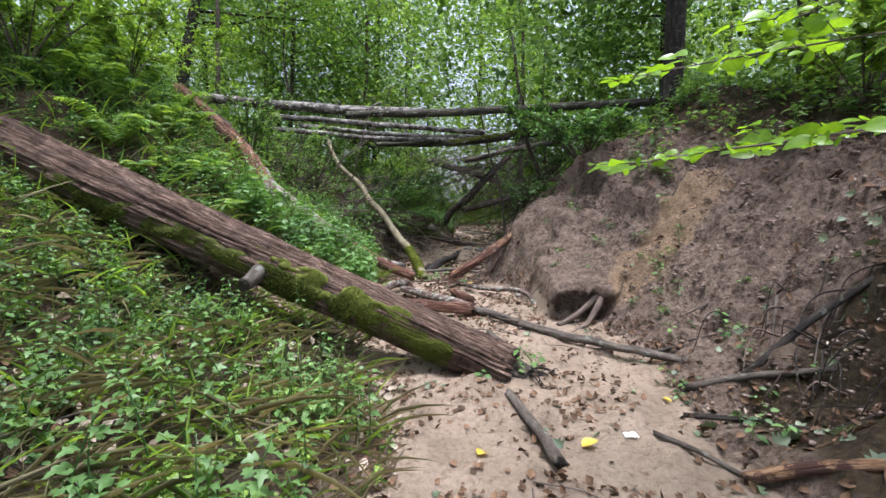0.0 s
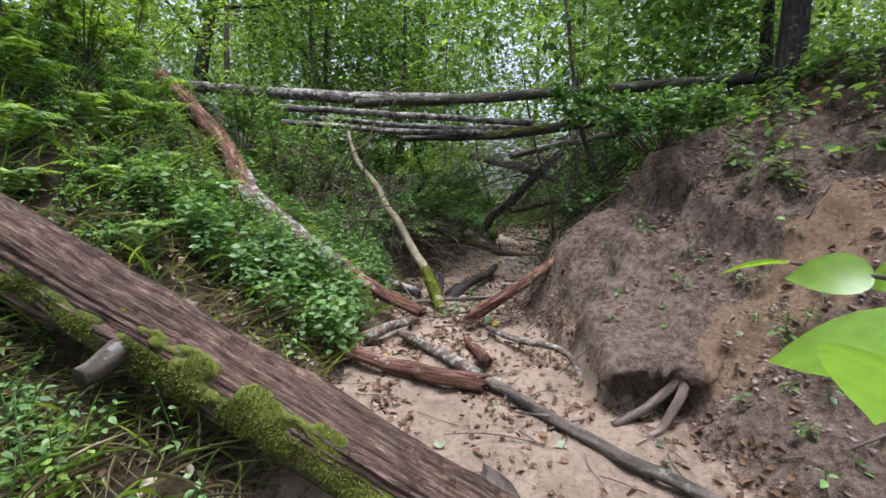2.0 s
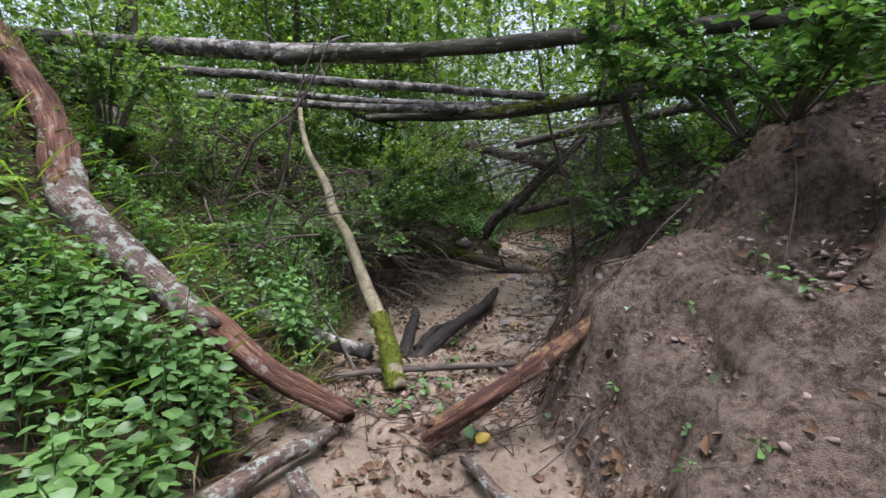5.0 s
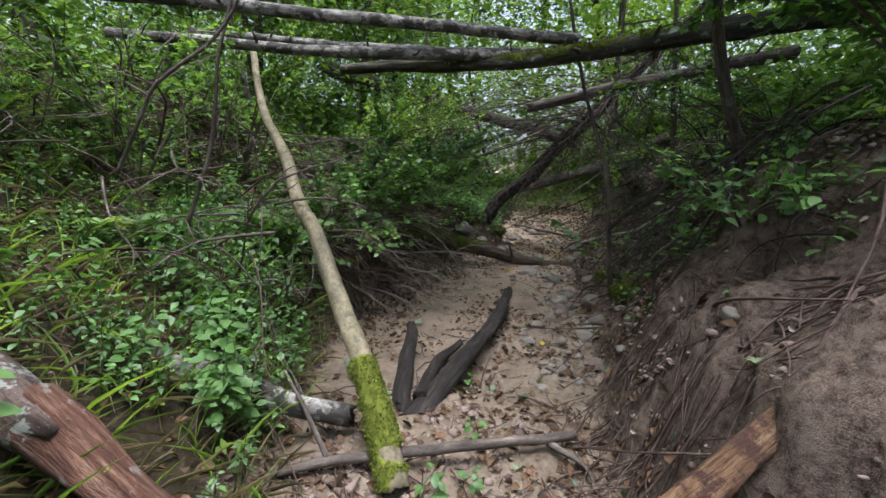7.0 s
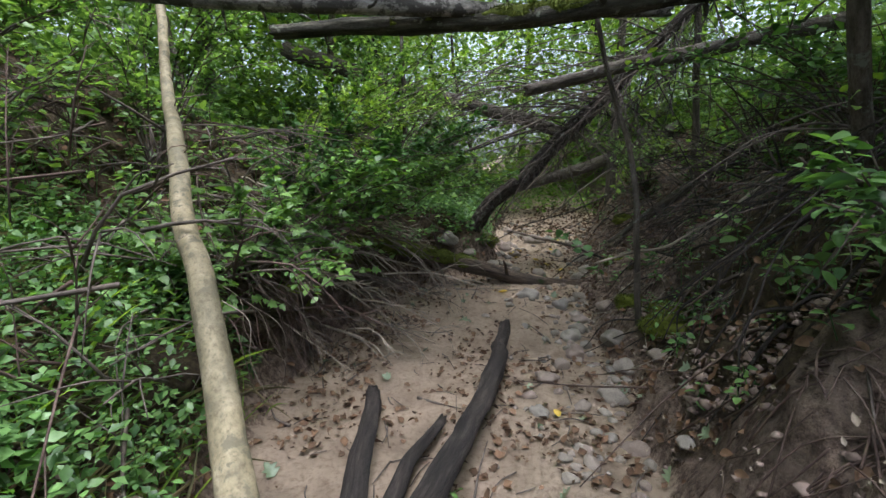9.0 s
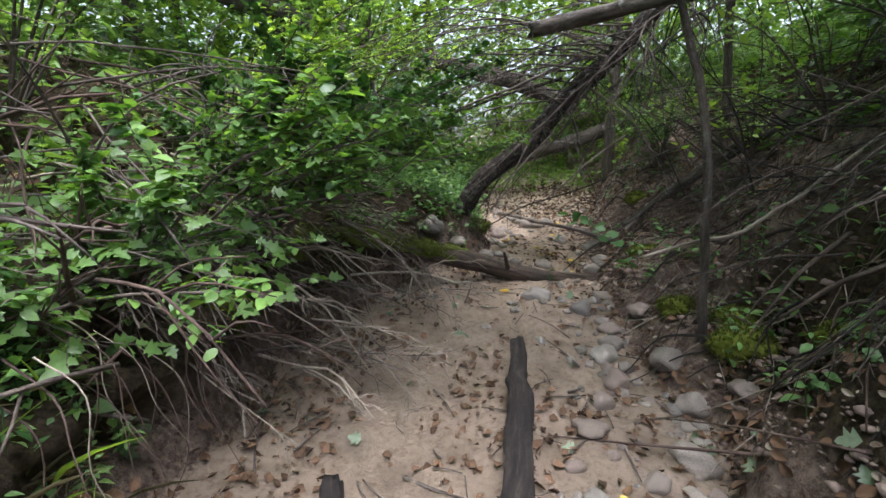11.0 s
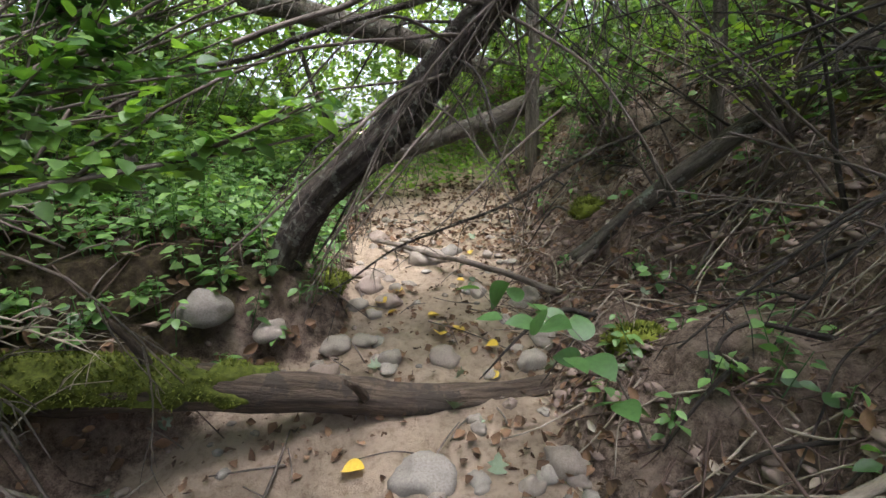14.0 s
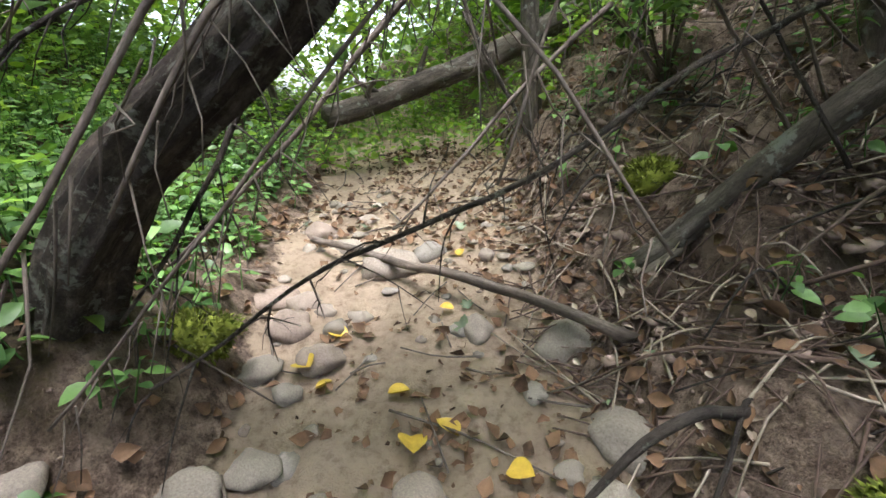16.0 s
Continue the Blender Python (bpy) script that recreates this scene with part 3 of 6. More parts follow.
# ---- logs and dead wood ----
def log_thing(name, pts, r0, r1, mat, label, category="log", sides=14, rough=0.14, seed=1, ragged=0.05, bend=0.03, ridges=0.0, group="", step=0.07, trunk="trunk"):
    base = min(pts, key=lambda p: p[2])
    t = thing(name, base, label, category, group)
    part(trunk, stem(pts, r0, r1, sides, step, rough, bend, seed, ragged, ridges=ridges), mat, t)
    if np.linalg.norm(np.array(pts[0]) - np.array(pts[-1])) > 2.0:
        add_stubs(t, pts, (r0 + r1) / 2, 5, seed * 7, mat)
    return t


def moss_on(parent, pts, r0, r1, arc, seed, share=0.0, name="moss", tufts=900, label="bright green moss", bump=0.12, blade=0.022):
    """A cushion of moss over part of a stem: a bumpy shell with ragged rims and short shoots."""
    K = 30
    V, F, G = tube(pts, r0, r1, K, 0.018, bump, 0.0, seed, 0, freq=16, arc=arc)
    c = V.reshape(-1, K, 3)
    rowf, colf = np.meshgrid(np.linspace(-1, 1, c.shape[0]), np.linspace(-1, 1, K), indexing="ij")
    rim = np.clip(np.maximum(np.abs(rowf) ** 3, 0 if arc[1] - arc[0] > 6 else np.abs(colf) ** 3), 0, 1).ravel()
    line, _ = smooth_path(pts, 0.018)
    axis = np.repeat(line, K, axis=0)
    grow = fbm(V[:, 0] * 6 + seed, V[:, 1] * 6 + V[:, 2] * 7, seed, 4) * 1.1 + 0.5 - share - rim * 0.55
    V = V + unit(V - axis) * np.where(grow > 0, np.minimum(grow, 0.2) * 0.04, grow * 0.14)[:, None]
    F = F[(grow[F] > -0.25).any(1)]
    if len(F) == 0:
        return
    lush = F[(grow[F] > 0.03).all(1)]
    nor = unit(V[lush].mean(1) - axis[lush].mean(1))
    k = rng.integers(0, len(lush), tufts)
    w = rng.random((tufts, 2))
    q = V[lush[k, 0]] + (V[lush[k, 1]] - V[lush[k, 0]]) * w[:, :1] + (V[lush[k, 3]] - V[lush[k, 0]]) * w[:, 1:]
    b = leaves(q, nor[k] + rng.normal(0, 0.6, (tufts, 3)), 0.45 * blade + blade * rng.random(tufts), "diamond", 0.35, 0.0, 0.1)
    used = np.unique(F)
    idx = np.full(len(V), -1)
    idx[used] = np.arange(len(used))
    geo = (np.vstack([V[used], b[0]]), [tuple(f) for f in idx[F].tolist()] + [tuple(f) for f in (b[1] + len(used)).tolist()], None)
    return part(name, geo, M_MOSS, parent, label)


def twigs(base, direction, length, r, depth=2, count=5, seed=0, droop=0.2, spread=0.7, sides=5):
    """A branching dead spray as a list of tubes."""
    g = np.random.default_rng(seed)
    out = []

    def grow(p, d, ln, rad, level):
        d = unit(d)
        mid = p + d * ln * 0.5 + g.normal(0, ln * 0.05, 3)
        end = p + d * ln + np.array([0, 0, -droop * ln]) + g.normal(0, ln * 0.06, 3)
        out.append(tube([p, mid, end], rad, rad * 0.35, sides, max(ln / 5, 0.04), 0.05, 0.0, int(g.integers(1000))))
        if level <= 0:
            return
        for f in np.sort(g.uniform(0.2, 0.95, count)):
            q = p + (mid - p) * 2 * f if f < 0.5 else mid + (end - mid) * (2 * f - 1)
            nd = d + g.normal(0, spread, 3)
            grow(q, nd, ln * g.uniform(0.25, 0.5) * (1.1 - 0.4 * f), rad * 0.5, level - 1)
    grow(np.array(base, float), np.array(direction, float), length, r, depth)
    return out


def add_stubs(t, line, r, n, seed, mat):
    """Broken side branches along a log."""
    g = np.random.default_rng(seed)
    pts, _ = smooth_path(line, 0.1)
    for k in range(n):
        p = pts[int(g.uniform(0.08, 0.92) * (len(pts) - 1))]
        d = unit(np.array([g.normal(0, 0.5), g.normal(-0.3, 0.8), g.normal(0.2, 0.7)]))
        ln = r + g.uniform(0.05, 0.3)
        part("branch_stub", stem([p, p + d * ln * 0.6, p + d * ln + g.normal(0, 0.02, 3)], r * 0.32, r * 0.14, 8, 0.05, 0.15, 0.01, seed + k, 0.015), mat, t)


BIG = [(0.46, 3.36, 0.19), (-0.4, 3.5, 0.545), (-2.0, 3.75, 1.2), (-3.6, 4.0, 1.84), (-5.4, 4.3, 2.58)]
big = thing("fallen_log", (0.3, 3.4, 0.15), "thick fallen tree trunk with fissured bark and mossy flank", "log")
part("trunk", stem(BIG, 0.168, 0.25, 120, 0.03, 0.09, 0.02, 3, 0.10, ridges=0.2), M_OLDBARK, big)
moss_on(big, [(0.1, 3.42, 0.34), (-0.8, 3.56, 0.71)], 0.169, 0.181, (2.9, 4.9), 5, 0.0, tufts=12000, bump=0.08, blade=0.014)
moss_on(big, [(-0.1, 3.45, 0.42), (-1.6, 3.69, 1.04)], 0.176, 0.196, (2.3, 3.7), 7, 0.35, tufts=3000, bump=0.08, blade=0.012)
moss_on(big, [(-0.7, 3.545, 0.67), (-1.9, 3.735, 1.16), (-3.2, 3.94, 1.68)], 0.182, 0.217, (2.9, 4.9), 6, 0.15, tufts=14000, bump=0.08, blade=0.014)
stub = part("branch_stub", stem([(-1.42, 3.55, 0.95), (-1.46, 3.38, 0.86), (-1.48, 3.30, 0.84)], 0.07, 0.05, 12, 0.03, 0.1, 0, 4, 0.01), M_GREYBARK, big, "broken branch stub")
part("rotten_end", stem([(0.3, 3.385, 0.255), (0.52, 3.35, 0.16), (0.78, 3.31, 0.08)], 0.165, 0.07, 26, 0.03, 0.35, 0.02, 55, 0.1, ridges=0.4), M_GREYBARK, big, "crumbling rotten end")
for k, a in enumerate(np.linspace(0, 6.2, 9)):
    part("torn_root", joined(twigs((0.62, 3.34, 0.17), (math.cos(a) * 0.6 + 0.7, -0.35 + 0.5 * math.sin(a * 2), 0.35 * math.sin(a)), 0.24, 0.01, 1, 4, 50 + k, 0.3)), M_DARKBARK, big, "frayed root end")
mossy = thing("mossy_stub", (-2.55, 3.1, 0.7), "short moss-covered log stub under the fallen trunk", "log")
part("trunk", stem([(-3.3, 3.35, 1.25), (-2.75, 3.15, 1.08), (-2.5, 3.05, 0.92)], 0.1, 0.09, 14, 0.05, 0.15, 0, 8, 0.03), M_DARKBARK, mossy)
moss_on(mossy, [(-3.2, 3.32, 1.23), (-2.75, 3.15, 1.08), (-2.5, 3.05, 0.93)], 0.108, 0.1, (-0.8, 3.4), 9, 0.1, tufts=1500)

birch = log_thing("birch_log", [(-4.5, 7.75, 3.28), (-3.2, 7.8, 3.18), (-1.8, 7.95, 3.10), (-0.3, 8.0, 3.06)], 0.075, 0.087, M_BIRCH, "fallen birch trunk bridging the gully, pale peeling bark", seed=11, bend=0.025, rough=0.07)
log_thing("bridge_log", [(-1.6, 7.72, 2.98), (0.3, 7.7, 3.02), (2.0, 7.7, 3.12), (3.6, 7.75, 3.2), (5.6, 8.3, 3.4)], 0.06, 0.075, M_MOSSBARK, "long grey fallen trunk bridging the gully", seed=12, bend=0.025, rough=0.07)
log_thing("birch_log", [(-3.2, 8.2, 3.05), (-1.4, 8.9, 3.04), (0.9, 9.75, 3.02)], 0.05, 0.055, M_BIRCH, "thin pale birch trunk behind the bridge log", seed=13, bend=0.025, rough=0.07)
log_thing("fallen_pole", [(-3.3, 9.0, 2.95), (-1.0, 9.2, 2.8), (0.9, 9.7, 2.88)], 0.045, 0.055, M_BIRCH, "pale weathered pole lying across the gully", seed=14, bend=0.025, rough=0.07)
dark_log = log_thing("mossy_log", [(-1.35, 9.55, 2.76), (-0.5, 9.5, 2.75), (0.3, 9.46, 2.77), (0.9, 9.46, 2.85), (1.8, 9.46, 2.98), (3.6, 9.5, 3.2)], 0.045, 0.115, M_MOSSBARK, "dark mossy trunk lying across the gully rim", seed=15, bend=0.025, rough=0.1, ridges=0.25, sides=24)
moss_on(dark_log, [(-0.5, 9.5, 2.75), (0.3, 9.46, 2.77), (0.9, 9.46, 2.85), (1.8, 9.46, 2.98)], 0.06, 0.083, (-0.2, 3.3), 66, 0.25, tufts=3000, blade=0.02)
log_thing("birch_log", [(-3.0, 9.7, 3.15), (-1.0, 9.85, 3.0), (0.3, 10.0, 2.98), (1.6, 10.3, 3.05)], 0.045, 0.055, M_BIRCH, "slim white birch pole across the gully", seed=16, bend=0.025, rough=0.07)

red = thing("rotten_log", (-0.5, 6.2, 0.4), "red-brown rotten trunk leaning down the green bank", "log")
part("trunk", stem([(-4.15, 7.35, 3.26), (-3.1, 6.88, 2.42), (-2.5, 6.45, 1.76)], 0.11, 0.1, 18, 0.05, 0.22, 0.02, 21, 0.12, ridges=0.3), M_ROTTEN, red)
part("bark_sleeve", stem([(-2.65, 6.55, 1.92), (-2.35, 6.42, 1.63), (-1.8, 6.34, 1.24), (-1.3, 6.28, 0.93)], 0.125, 0.09, 16, 0.05, 0.22, 0.04, 22, 0.10), M_LICHEN, red, "lichen-spotted remaining bark")
part("tip", stem([(-1.4, 6.29, 0.98), (-0.9, 6.22, 0.7), (-0.42, 6.2, 0.47)], 0.085, 0.06, 14, 0.05, 0.25, 0.02, 23, 0.08, ridges=0.3), M_ROTTEN, red)
log_thing("grey_stub_log", [(-4.2, 7.95, 3.2), (-3.6, 7.8, 2.75), (-3.15, 7.68, 2.3)], 0.085, 0.09, M_GREYBARK, "grey broken log end on the green bank", seed=24)

pole = thing("leaning_pole", (-0.3, 6.95, 0.4), "smooth olive-barked stem leaning up the bank", "tree trunk")
POLE = [(-0.28, 6.88, 0.34), (-0.42, 7.1, 0.58), (-0.56, 7.3, 0.78), (-0.77, 7.61, 0.98), (-1.1, 8.06, 1.37), (-1.3, 8.29, 1.55), (-1.62, 8.77, 1.92), (-2.1, 9.45, 2.3), (-2.4, 9.9, 2.75), (-2.6, 10.2, 3.2)]
part("trunk", stem(POLE, 0.066, 0.034, 16, 0.05, 0.05, 0.02, 31, 0.02), M_POLE, pole)
moss_on(pole, POLE[:3], 0.071, 0.066, (0, 6.28), 32, 0.1, tufts=6000, bump=0.08, blade=0.014)
part("knot", stem([(-0.765, 7.6, 0.98), (-0.74, 7.54, 0.97)], 0.02, 0.012, 8, 0.02, 0.1, 0, 33), M_DARKBARK, pole)

split = thing("split_log", (0.25, 6.05, 0.45), "splintered orange-brown log resting on the soil bank", "log")
part("trunk", stem([(0.12, 6.05, 0.5), (0.5, 6.2, 0.72), (1.1, 6.45, 1.1)], 0.062, 0.046, 16, 0.04, 0.2, 0.01, 41, 0.14, ridges=0.4), M_SPLIT, split)
part("bark_strip", clean(tube([(0.06, 6.03, 0.46), (0.4, 6.16, 0.66), (0.7, 6.28, 0.85)], 0.069, 0.06, 14, 0.03, 0.25, 0.01, 42, arc=(4.1, 7.0))), M_ROTTEN, split, "dark bark left on the underside")

char = thing("blackened_snag", (-0.2, 7.7, 0.33), "blackened forked log lying on the sand", "log")
part("trunk", stem([(-0.3, 7.5, 0.27), (-0.05, 8.2, 0.42), (0.2, 9.1, 0.42), (0.3, 9.75, 0.44), (0.34, 10.1, 0.46)], 0.075, 0.045, 16, 0.04, 0.28, 0.06, 43, 0.06, ridges=0.3), M_CHAR, char)
part("fork", stem([(-0.42, 7.55, 0.27), (-0.48, 8.2, 0.4), (-0.57, 8.85, 0.42)], 0.062, 0.038, 14, 0.04, 0.3, 0.05, 44, 0.06, ridges=0.3), M_CHAR, char)
part("splinter", stem([(-0.3, 7.7, 0.36), (-0.25, 8.2, 0.38), (-0.1, 8.7, 0.36)], 0.05, 0.025, 10, 0.06, 0.2, 0.03, 45, 0.04), M_CHAR, char)

log_thing("rotten_log", [(-0.95, 5.12, 0.4), (-0.6, 4.97, 0.38), (-0.1, 4.78, 0.36), (0.3, 4.72, 0.35)], 0.048, 0.062, M_ROTTEN, "short red rotten log lying on the sand", seed=51, ridges=0.35, ragged=0.1)
log_thing("lichen_log", [(-0.78, 5.42, 0.4), (-0.62, 5.75, 0.44), (-0.48, 6.06, 0.42)], 0.055, 0.045, M_LICHEN, "grey lichen-crusted log stub beside the sand", seed=52)
lich = log_thing("lichen_log", [(-1.7, 7.16, 0.8), (-1.25, 7.2, 0.66), (-0.95, 7.2, 0.56), (-0.62, 7.28, 0.45)], 0.07, 0.058, M_BIRCH, "broken log crusted with pale lichen at the bank foot", seed=251, ridges=0.3, ragged=0.06, sides=20, step=0.04)
part("broken_end", stem([(-1.92, 7.14, 0.87), (-1.8, 7.15, 0.83), (-1.68, 7.16, 0.79)], 0.03, 0.058, 14, 0.03, 0.3, 0, 252, 0.06, ridges=0.5), M_SPLIT, lich, "splintered orange end")
log_thing("lichen_branch", [(-0.5, 5.7, 0.4), (-0.25, 5.4, 0.38), (0.0, 5.12, 0.36), (0.26, 4.84, 0.34)], 0.045, 0.05, M_LICHEN, "lichen-crusted branch with red heartwood on the sand", "branch", seed=53, ragged=0.06)
log_thing("wood_chunk", [(0.13, 5.65, 0.36), (0.2, 5.4, 0.37), (0.31, 5.1, 0.36)], 0.04, 0.055, M_ROTTEN, "splintered red wood chunk lying on the sand", "wood", seed=54, ridges=0.4, ragged=0.06)
log_thing("pale_branch", [(0.3, 5.95, 0.4), (0.6, 5.55, 0.42), (0.93, 5.22, 0.45), (1.03, 4.92, 0.3)], 0.032, 0.026, M_LICHEN, "bent pale branch at the foot of the bank", "branch", seed=55, sides=10)
root = thing("forked_root", (1.2, 4.35, 0.25), "bare forked root reaching out of the bank", "root")
part("root_arm", stem([(1.85, 4.62, 0.62), (1.62, 4.5, 0.58), (1.38, 4.42, 0.4), (1.12, 4.37, 0.27)], 0.036, 0.024, 12, 0.03, 0.2, 0.05, 56), M_ROOT, root)
part("root_arm", stem([(1.6, 4.5, 0.55), (1.48, 4.36, 0.4), (1.36, 4.28, 0.3), (1.18, 4.22, 0.25)], 0.032, 0.022, 12, 0.03, 0.2, 0.05, 57), M_ROOT, root)
log_thing("long_branch", [(0.33, 4.78, 0.34), (0.75, 4.35, 0.31), (1.2, 3.92, 0.26), (1.82, 3.32, 0.24)], 0.042, 0.03, M_GREYBARK, "long grey branch lying across the sand", "branch", seed=58, sides=10, bend=0.05)
log_thing("mossy_stick", [(0.44, 3.02, 0.13), (0.5, 2.6, 0.13), (0.57, 2.2, 0.11)], 0.03, 0.036, M_GREYBARK, "short mossy stick lying on the sand", "stick", seed=59, sides=10)
dt = thing("dead_branch", (-0.3, 7.0, 0.35), "dry forked branch lying across the bed", "branch")
part("stem", stem([(-1.15, 6.85, 0.3), (-0.55, 6.95, 0.42), (0.1, 7.1, 0.45), (0.58, 7.25, 0.44)], 0.022, 0.028, 8, 0.05, 0.12, 0.03, 60), M_TWIG, dt)
part("side_twig", stem([(-0.62, 6.95, 0.42), (-0.85, 7.15, 0.6), (-1.0, 7.3, 0.68)], 0.016, 0.008, 7, 0.05, 0.1, 0.02, 61), M_TWIG, dt)
part("end_fork", stem([(0.45, 7.2, 0.44), (0.6, 7.1, 0.4), (0.64, 7.0, 0.36)], 0.02, 0.008, 7, 0.04, 0.1, 0.02, 62), M_TWIG, dt)

STEP = [(-1.4, 11.18, 0.94), (-0.6, 11.31, 0.83), (0.1, 11.36, 0.66), (0.6, 11.38, 0.53), (1.1, 11.4, 0.48), (1.75, 11.42, 0.46)]
step_log = log_thing("mossy_log", STEP, 0.105, 0.052, M_OLDWOOD, "brown half-buried log across the bed, mossy at one end", seed=63, bend=0.05, sides=24, ridges=0.3, step=0.04)
moss_on(step_log, STEP[:3], 0.12, 0.098, (-0.2, 3.3), 65, 0.05, tufts=7000, blade=0.016)
log_thing("white_ended_log", [(1.88, 12.32, 0.8), (2.15, 12.2, 1.08), (2.42, 12.07, 1.35), (3.2, 11.75, 2.05)], 0.05, 0.07, M_GREYBARK, "pale broken log lying up the dark bank", seed=66)
part("broken_end", stem([(1.84, 12.34, 0.76), (1.98, 12.275, 0.9)], 0.055, 0.054, 12, 0.03, 0.2, 0, 69, 0.04), M_PALETWIG, [o for o in scene.objects if o.name == "white_ended_log"][0], "pale splintered end")
log_thing("bleached_stick", [(1.12, 10.1, 1.0), (1.45, 10.08, 1.12), (1.8, 10.1, 1.25), (2.7, 10.3, 1.8)], 0.010, 0.014, M_PALETWIG, "bleached stick leaning on the dark bank", "stick", seed=67, sides=8, bend=0.05)
log_thing("thin_branch", [(0.62, 13.25, 0.82), (0.95, 12.85, 0.8), (1.25, 12.45, 0.78), (1.62, 12.0, 0.72)], 0.018, 0.024, M_TWIG, "thin branch lying across the stony bed", "branch", seed=68, sides=8, bend=0.05)

# ---- the dead spruce that leans over the stream ----
SPR = [(0.03, 12.12, 1.0), (0.1, 12.1, 1.12), (0.24, 12.06, 1.3), (0.68, 12.03, 1.72), (1.36, 12.02, 2.4), (2.4, 12.15, 3.45), (3.3, 12.3, 4.35)]
spruce = thing("leaning_dead_spruce", (0.03, 12.12, 1.0), "dead spruce leaning over the stream, bare twiggy branches", "tree")
part("trunk", stem(SPR, 0.098, 0.06, 40, 0.04, 0.2, 0.03, 71, 0.06, ridges=0.35), M_SPRUCE, spruce)
spr_line, spr_t = smooth_path(SPR, 0.05)
g7 = np.random.default_rng(77)


def bough(a, b, r, seed, twig_len=0.22, every=0.045):
    """A dead spruce bough: an arched stem with short side twigs that droop on both sides."""
    g = np.random.default_rng(seed)
    a, b = np.array(a, float), np.array(b, float)
    ln = np.linalg.norm(b - a)
    line, t = smooth_path([a, (a + b) / 2 + (0, 0, 0.08 * ln) + g.normal(0, 0.05 * ln, 3), b], 0.03)
    out = [tube([a, line[len(line) // 2], b], r, r * 0.3, 6, 0.08, 0.1, 0.03, seed)]
    d = unit(b - a)
    sd = unit(np.cross(d, (0, 0, 1)))
    for k, s in enumerate(np.arange(0.12 * ln, ln, every)):
        p = line[min(int(s / ln * (len(line) - 1)), len(line) - 1)]
        w = twig_len * g.uniform(0.3, 1.2) * (1.1 - 0.6 * s / ln)
        e = p + (sd * (1 if k % 2 else -1) * g.uniform(0.3, 1.0) + d * 0.55 + np.array([0, 0, -g.uniform(0.2, 1.0)])) * w
        out.append(tube([p, (p + e) / 2 + g.normal(0, 0.012, 3), e], r * 0.22, 0.001, 4, 0.08, 0, 0, k))
    return joined(out)


for k in range(54):
    f = 0.24 + 0.7 * (k + g7.random()) / 54
    p = spr_line[int(f * (len(spr_line) - 1))]
    side_ = -1 if k % 5 < 3 else 1
    reach = g7.uniform(0.7, 1.5)
    e = p + np.array([g7.uniform(-1.0, 0.5), side_ * g7.uniform(0.15, 0.75), -g7.uniform(0.25, 0.75)]) * reach
    if e[0] > 0.05:
        e[1] = max(e[1], 11.25)
    part("dead_bough", bough(p, e, g7.uniform(0.006, 0.012), 700 + k), M_TWIG if k % 3 else M_DARKBARK, spruce)
for k, (a, b) in enumerate([((1.5, 12.02, 2.42), (-0.65, 10.8, 1.62)), ((1.3, 12.0, 2.25), (-1.0, 11.2, 1.78)), ((1.6, 12.03, 2.5), (-0.3, 10.75, 1.95)), ((1.2, 12.0, 2.15), (-0.7, 11.1, 1.5)), ((1.75, 12.04, 2.65), (-1.2, 10.9, 2.1)),
                           ((1.9, 12.06, 2.8), (-0.8, 11.3, 2.3)), ((2.1, 12.08, 3.0), (-0.2, 11.0, 2.55)), ((1.0, 11.98, 1.98), (0.1, 11.0, 1.35)), ((1.7, 12.0, 2.6), (0.3, 11.3, 1.15)), ((2.2, 12.1, 3.1), (0.9, 11.5, 1.9)),
                           ((2.4, 12.1, 2.9), (0.2, 11.7, 0.95)), ((2.6, 12.1, 3.1), (1.1, 11.8, 1.3)), ((2.9, 12.2, 3.4), (1.5, 11.6, 1.8))]):
    part("long_bough", bough(a, b, 0.011, 820 + k, 0.26, 0.045), M_TWIG, spruce)
for k in range(16):
    a = spr_line[int(g7.uniform(0.42, 0.75) * (len(spr_line) - 1))]
    b = (g7.uniform(-1.5, -0.15), g7.uniform(10.75, 11.7), g7.uniform(1.35, 2.7))
    part("long_bough", bough(a, b, g7.uniform(0.007, 0.012), 880 + k, 0.24, 0.05), M_TWIG, spruce)
for k in range(22):
    f = 0.45 + 0.5 * (k + g7.random()) / 22
    p = spr_line[int(f * (len(spr_line) - 1))]
    e = np.array([g7.uniform(1.5, 3.0), g7.uniform(11.0, 12.6), 0])
    e[2] = max(gz(e[0], e[1]) + 0.1, g7.uniform(1.3, 2.3))
    part("dead_bough", bough(p, e, g7.uniform(0.006, 0.010), 860 + k, 0.24, 0.05), M_TWIG if k % 2 else M_DARKBARK, spruce)
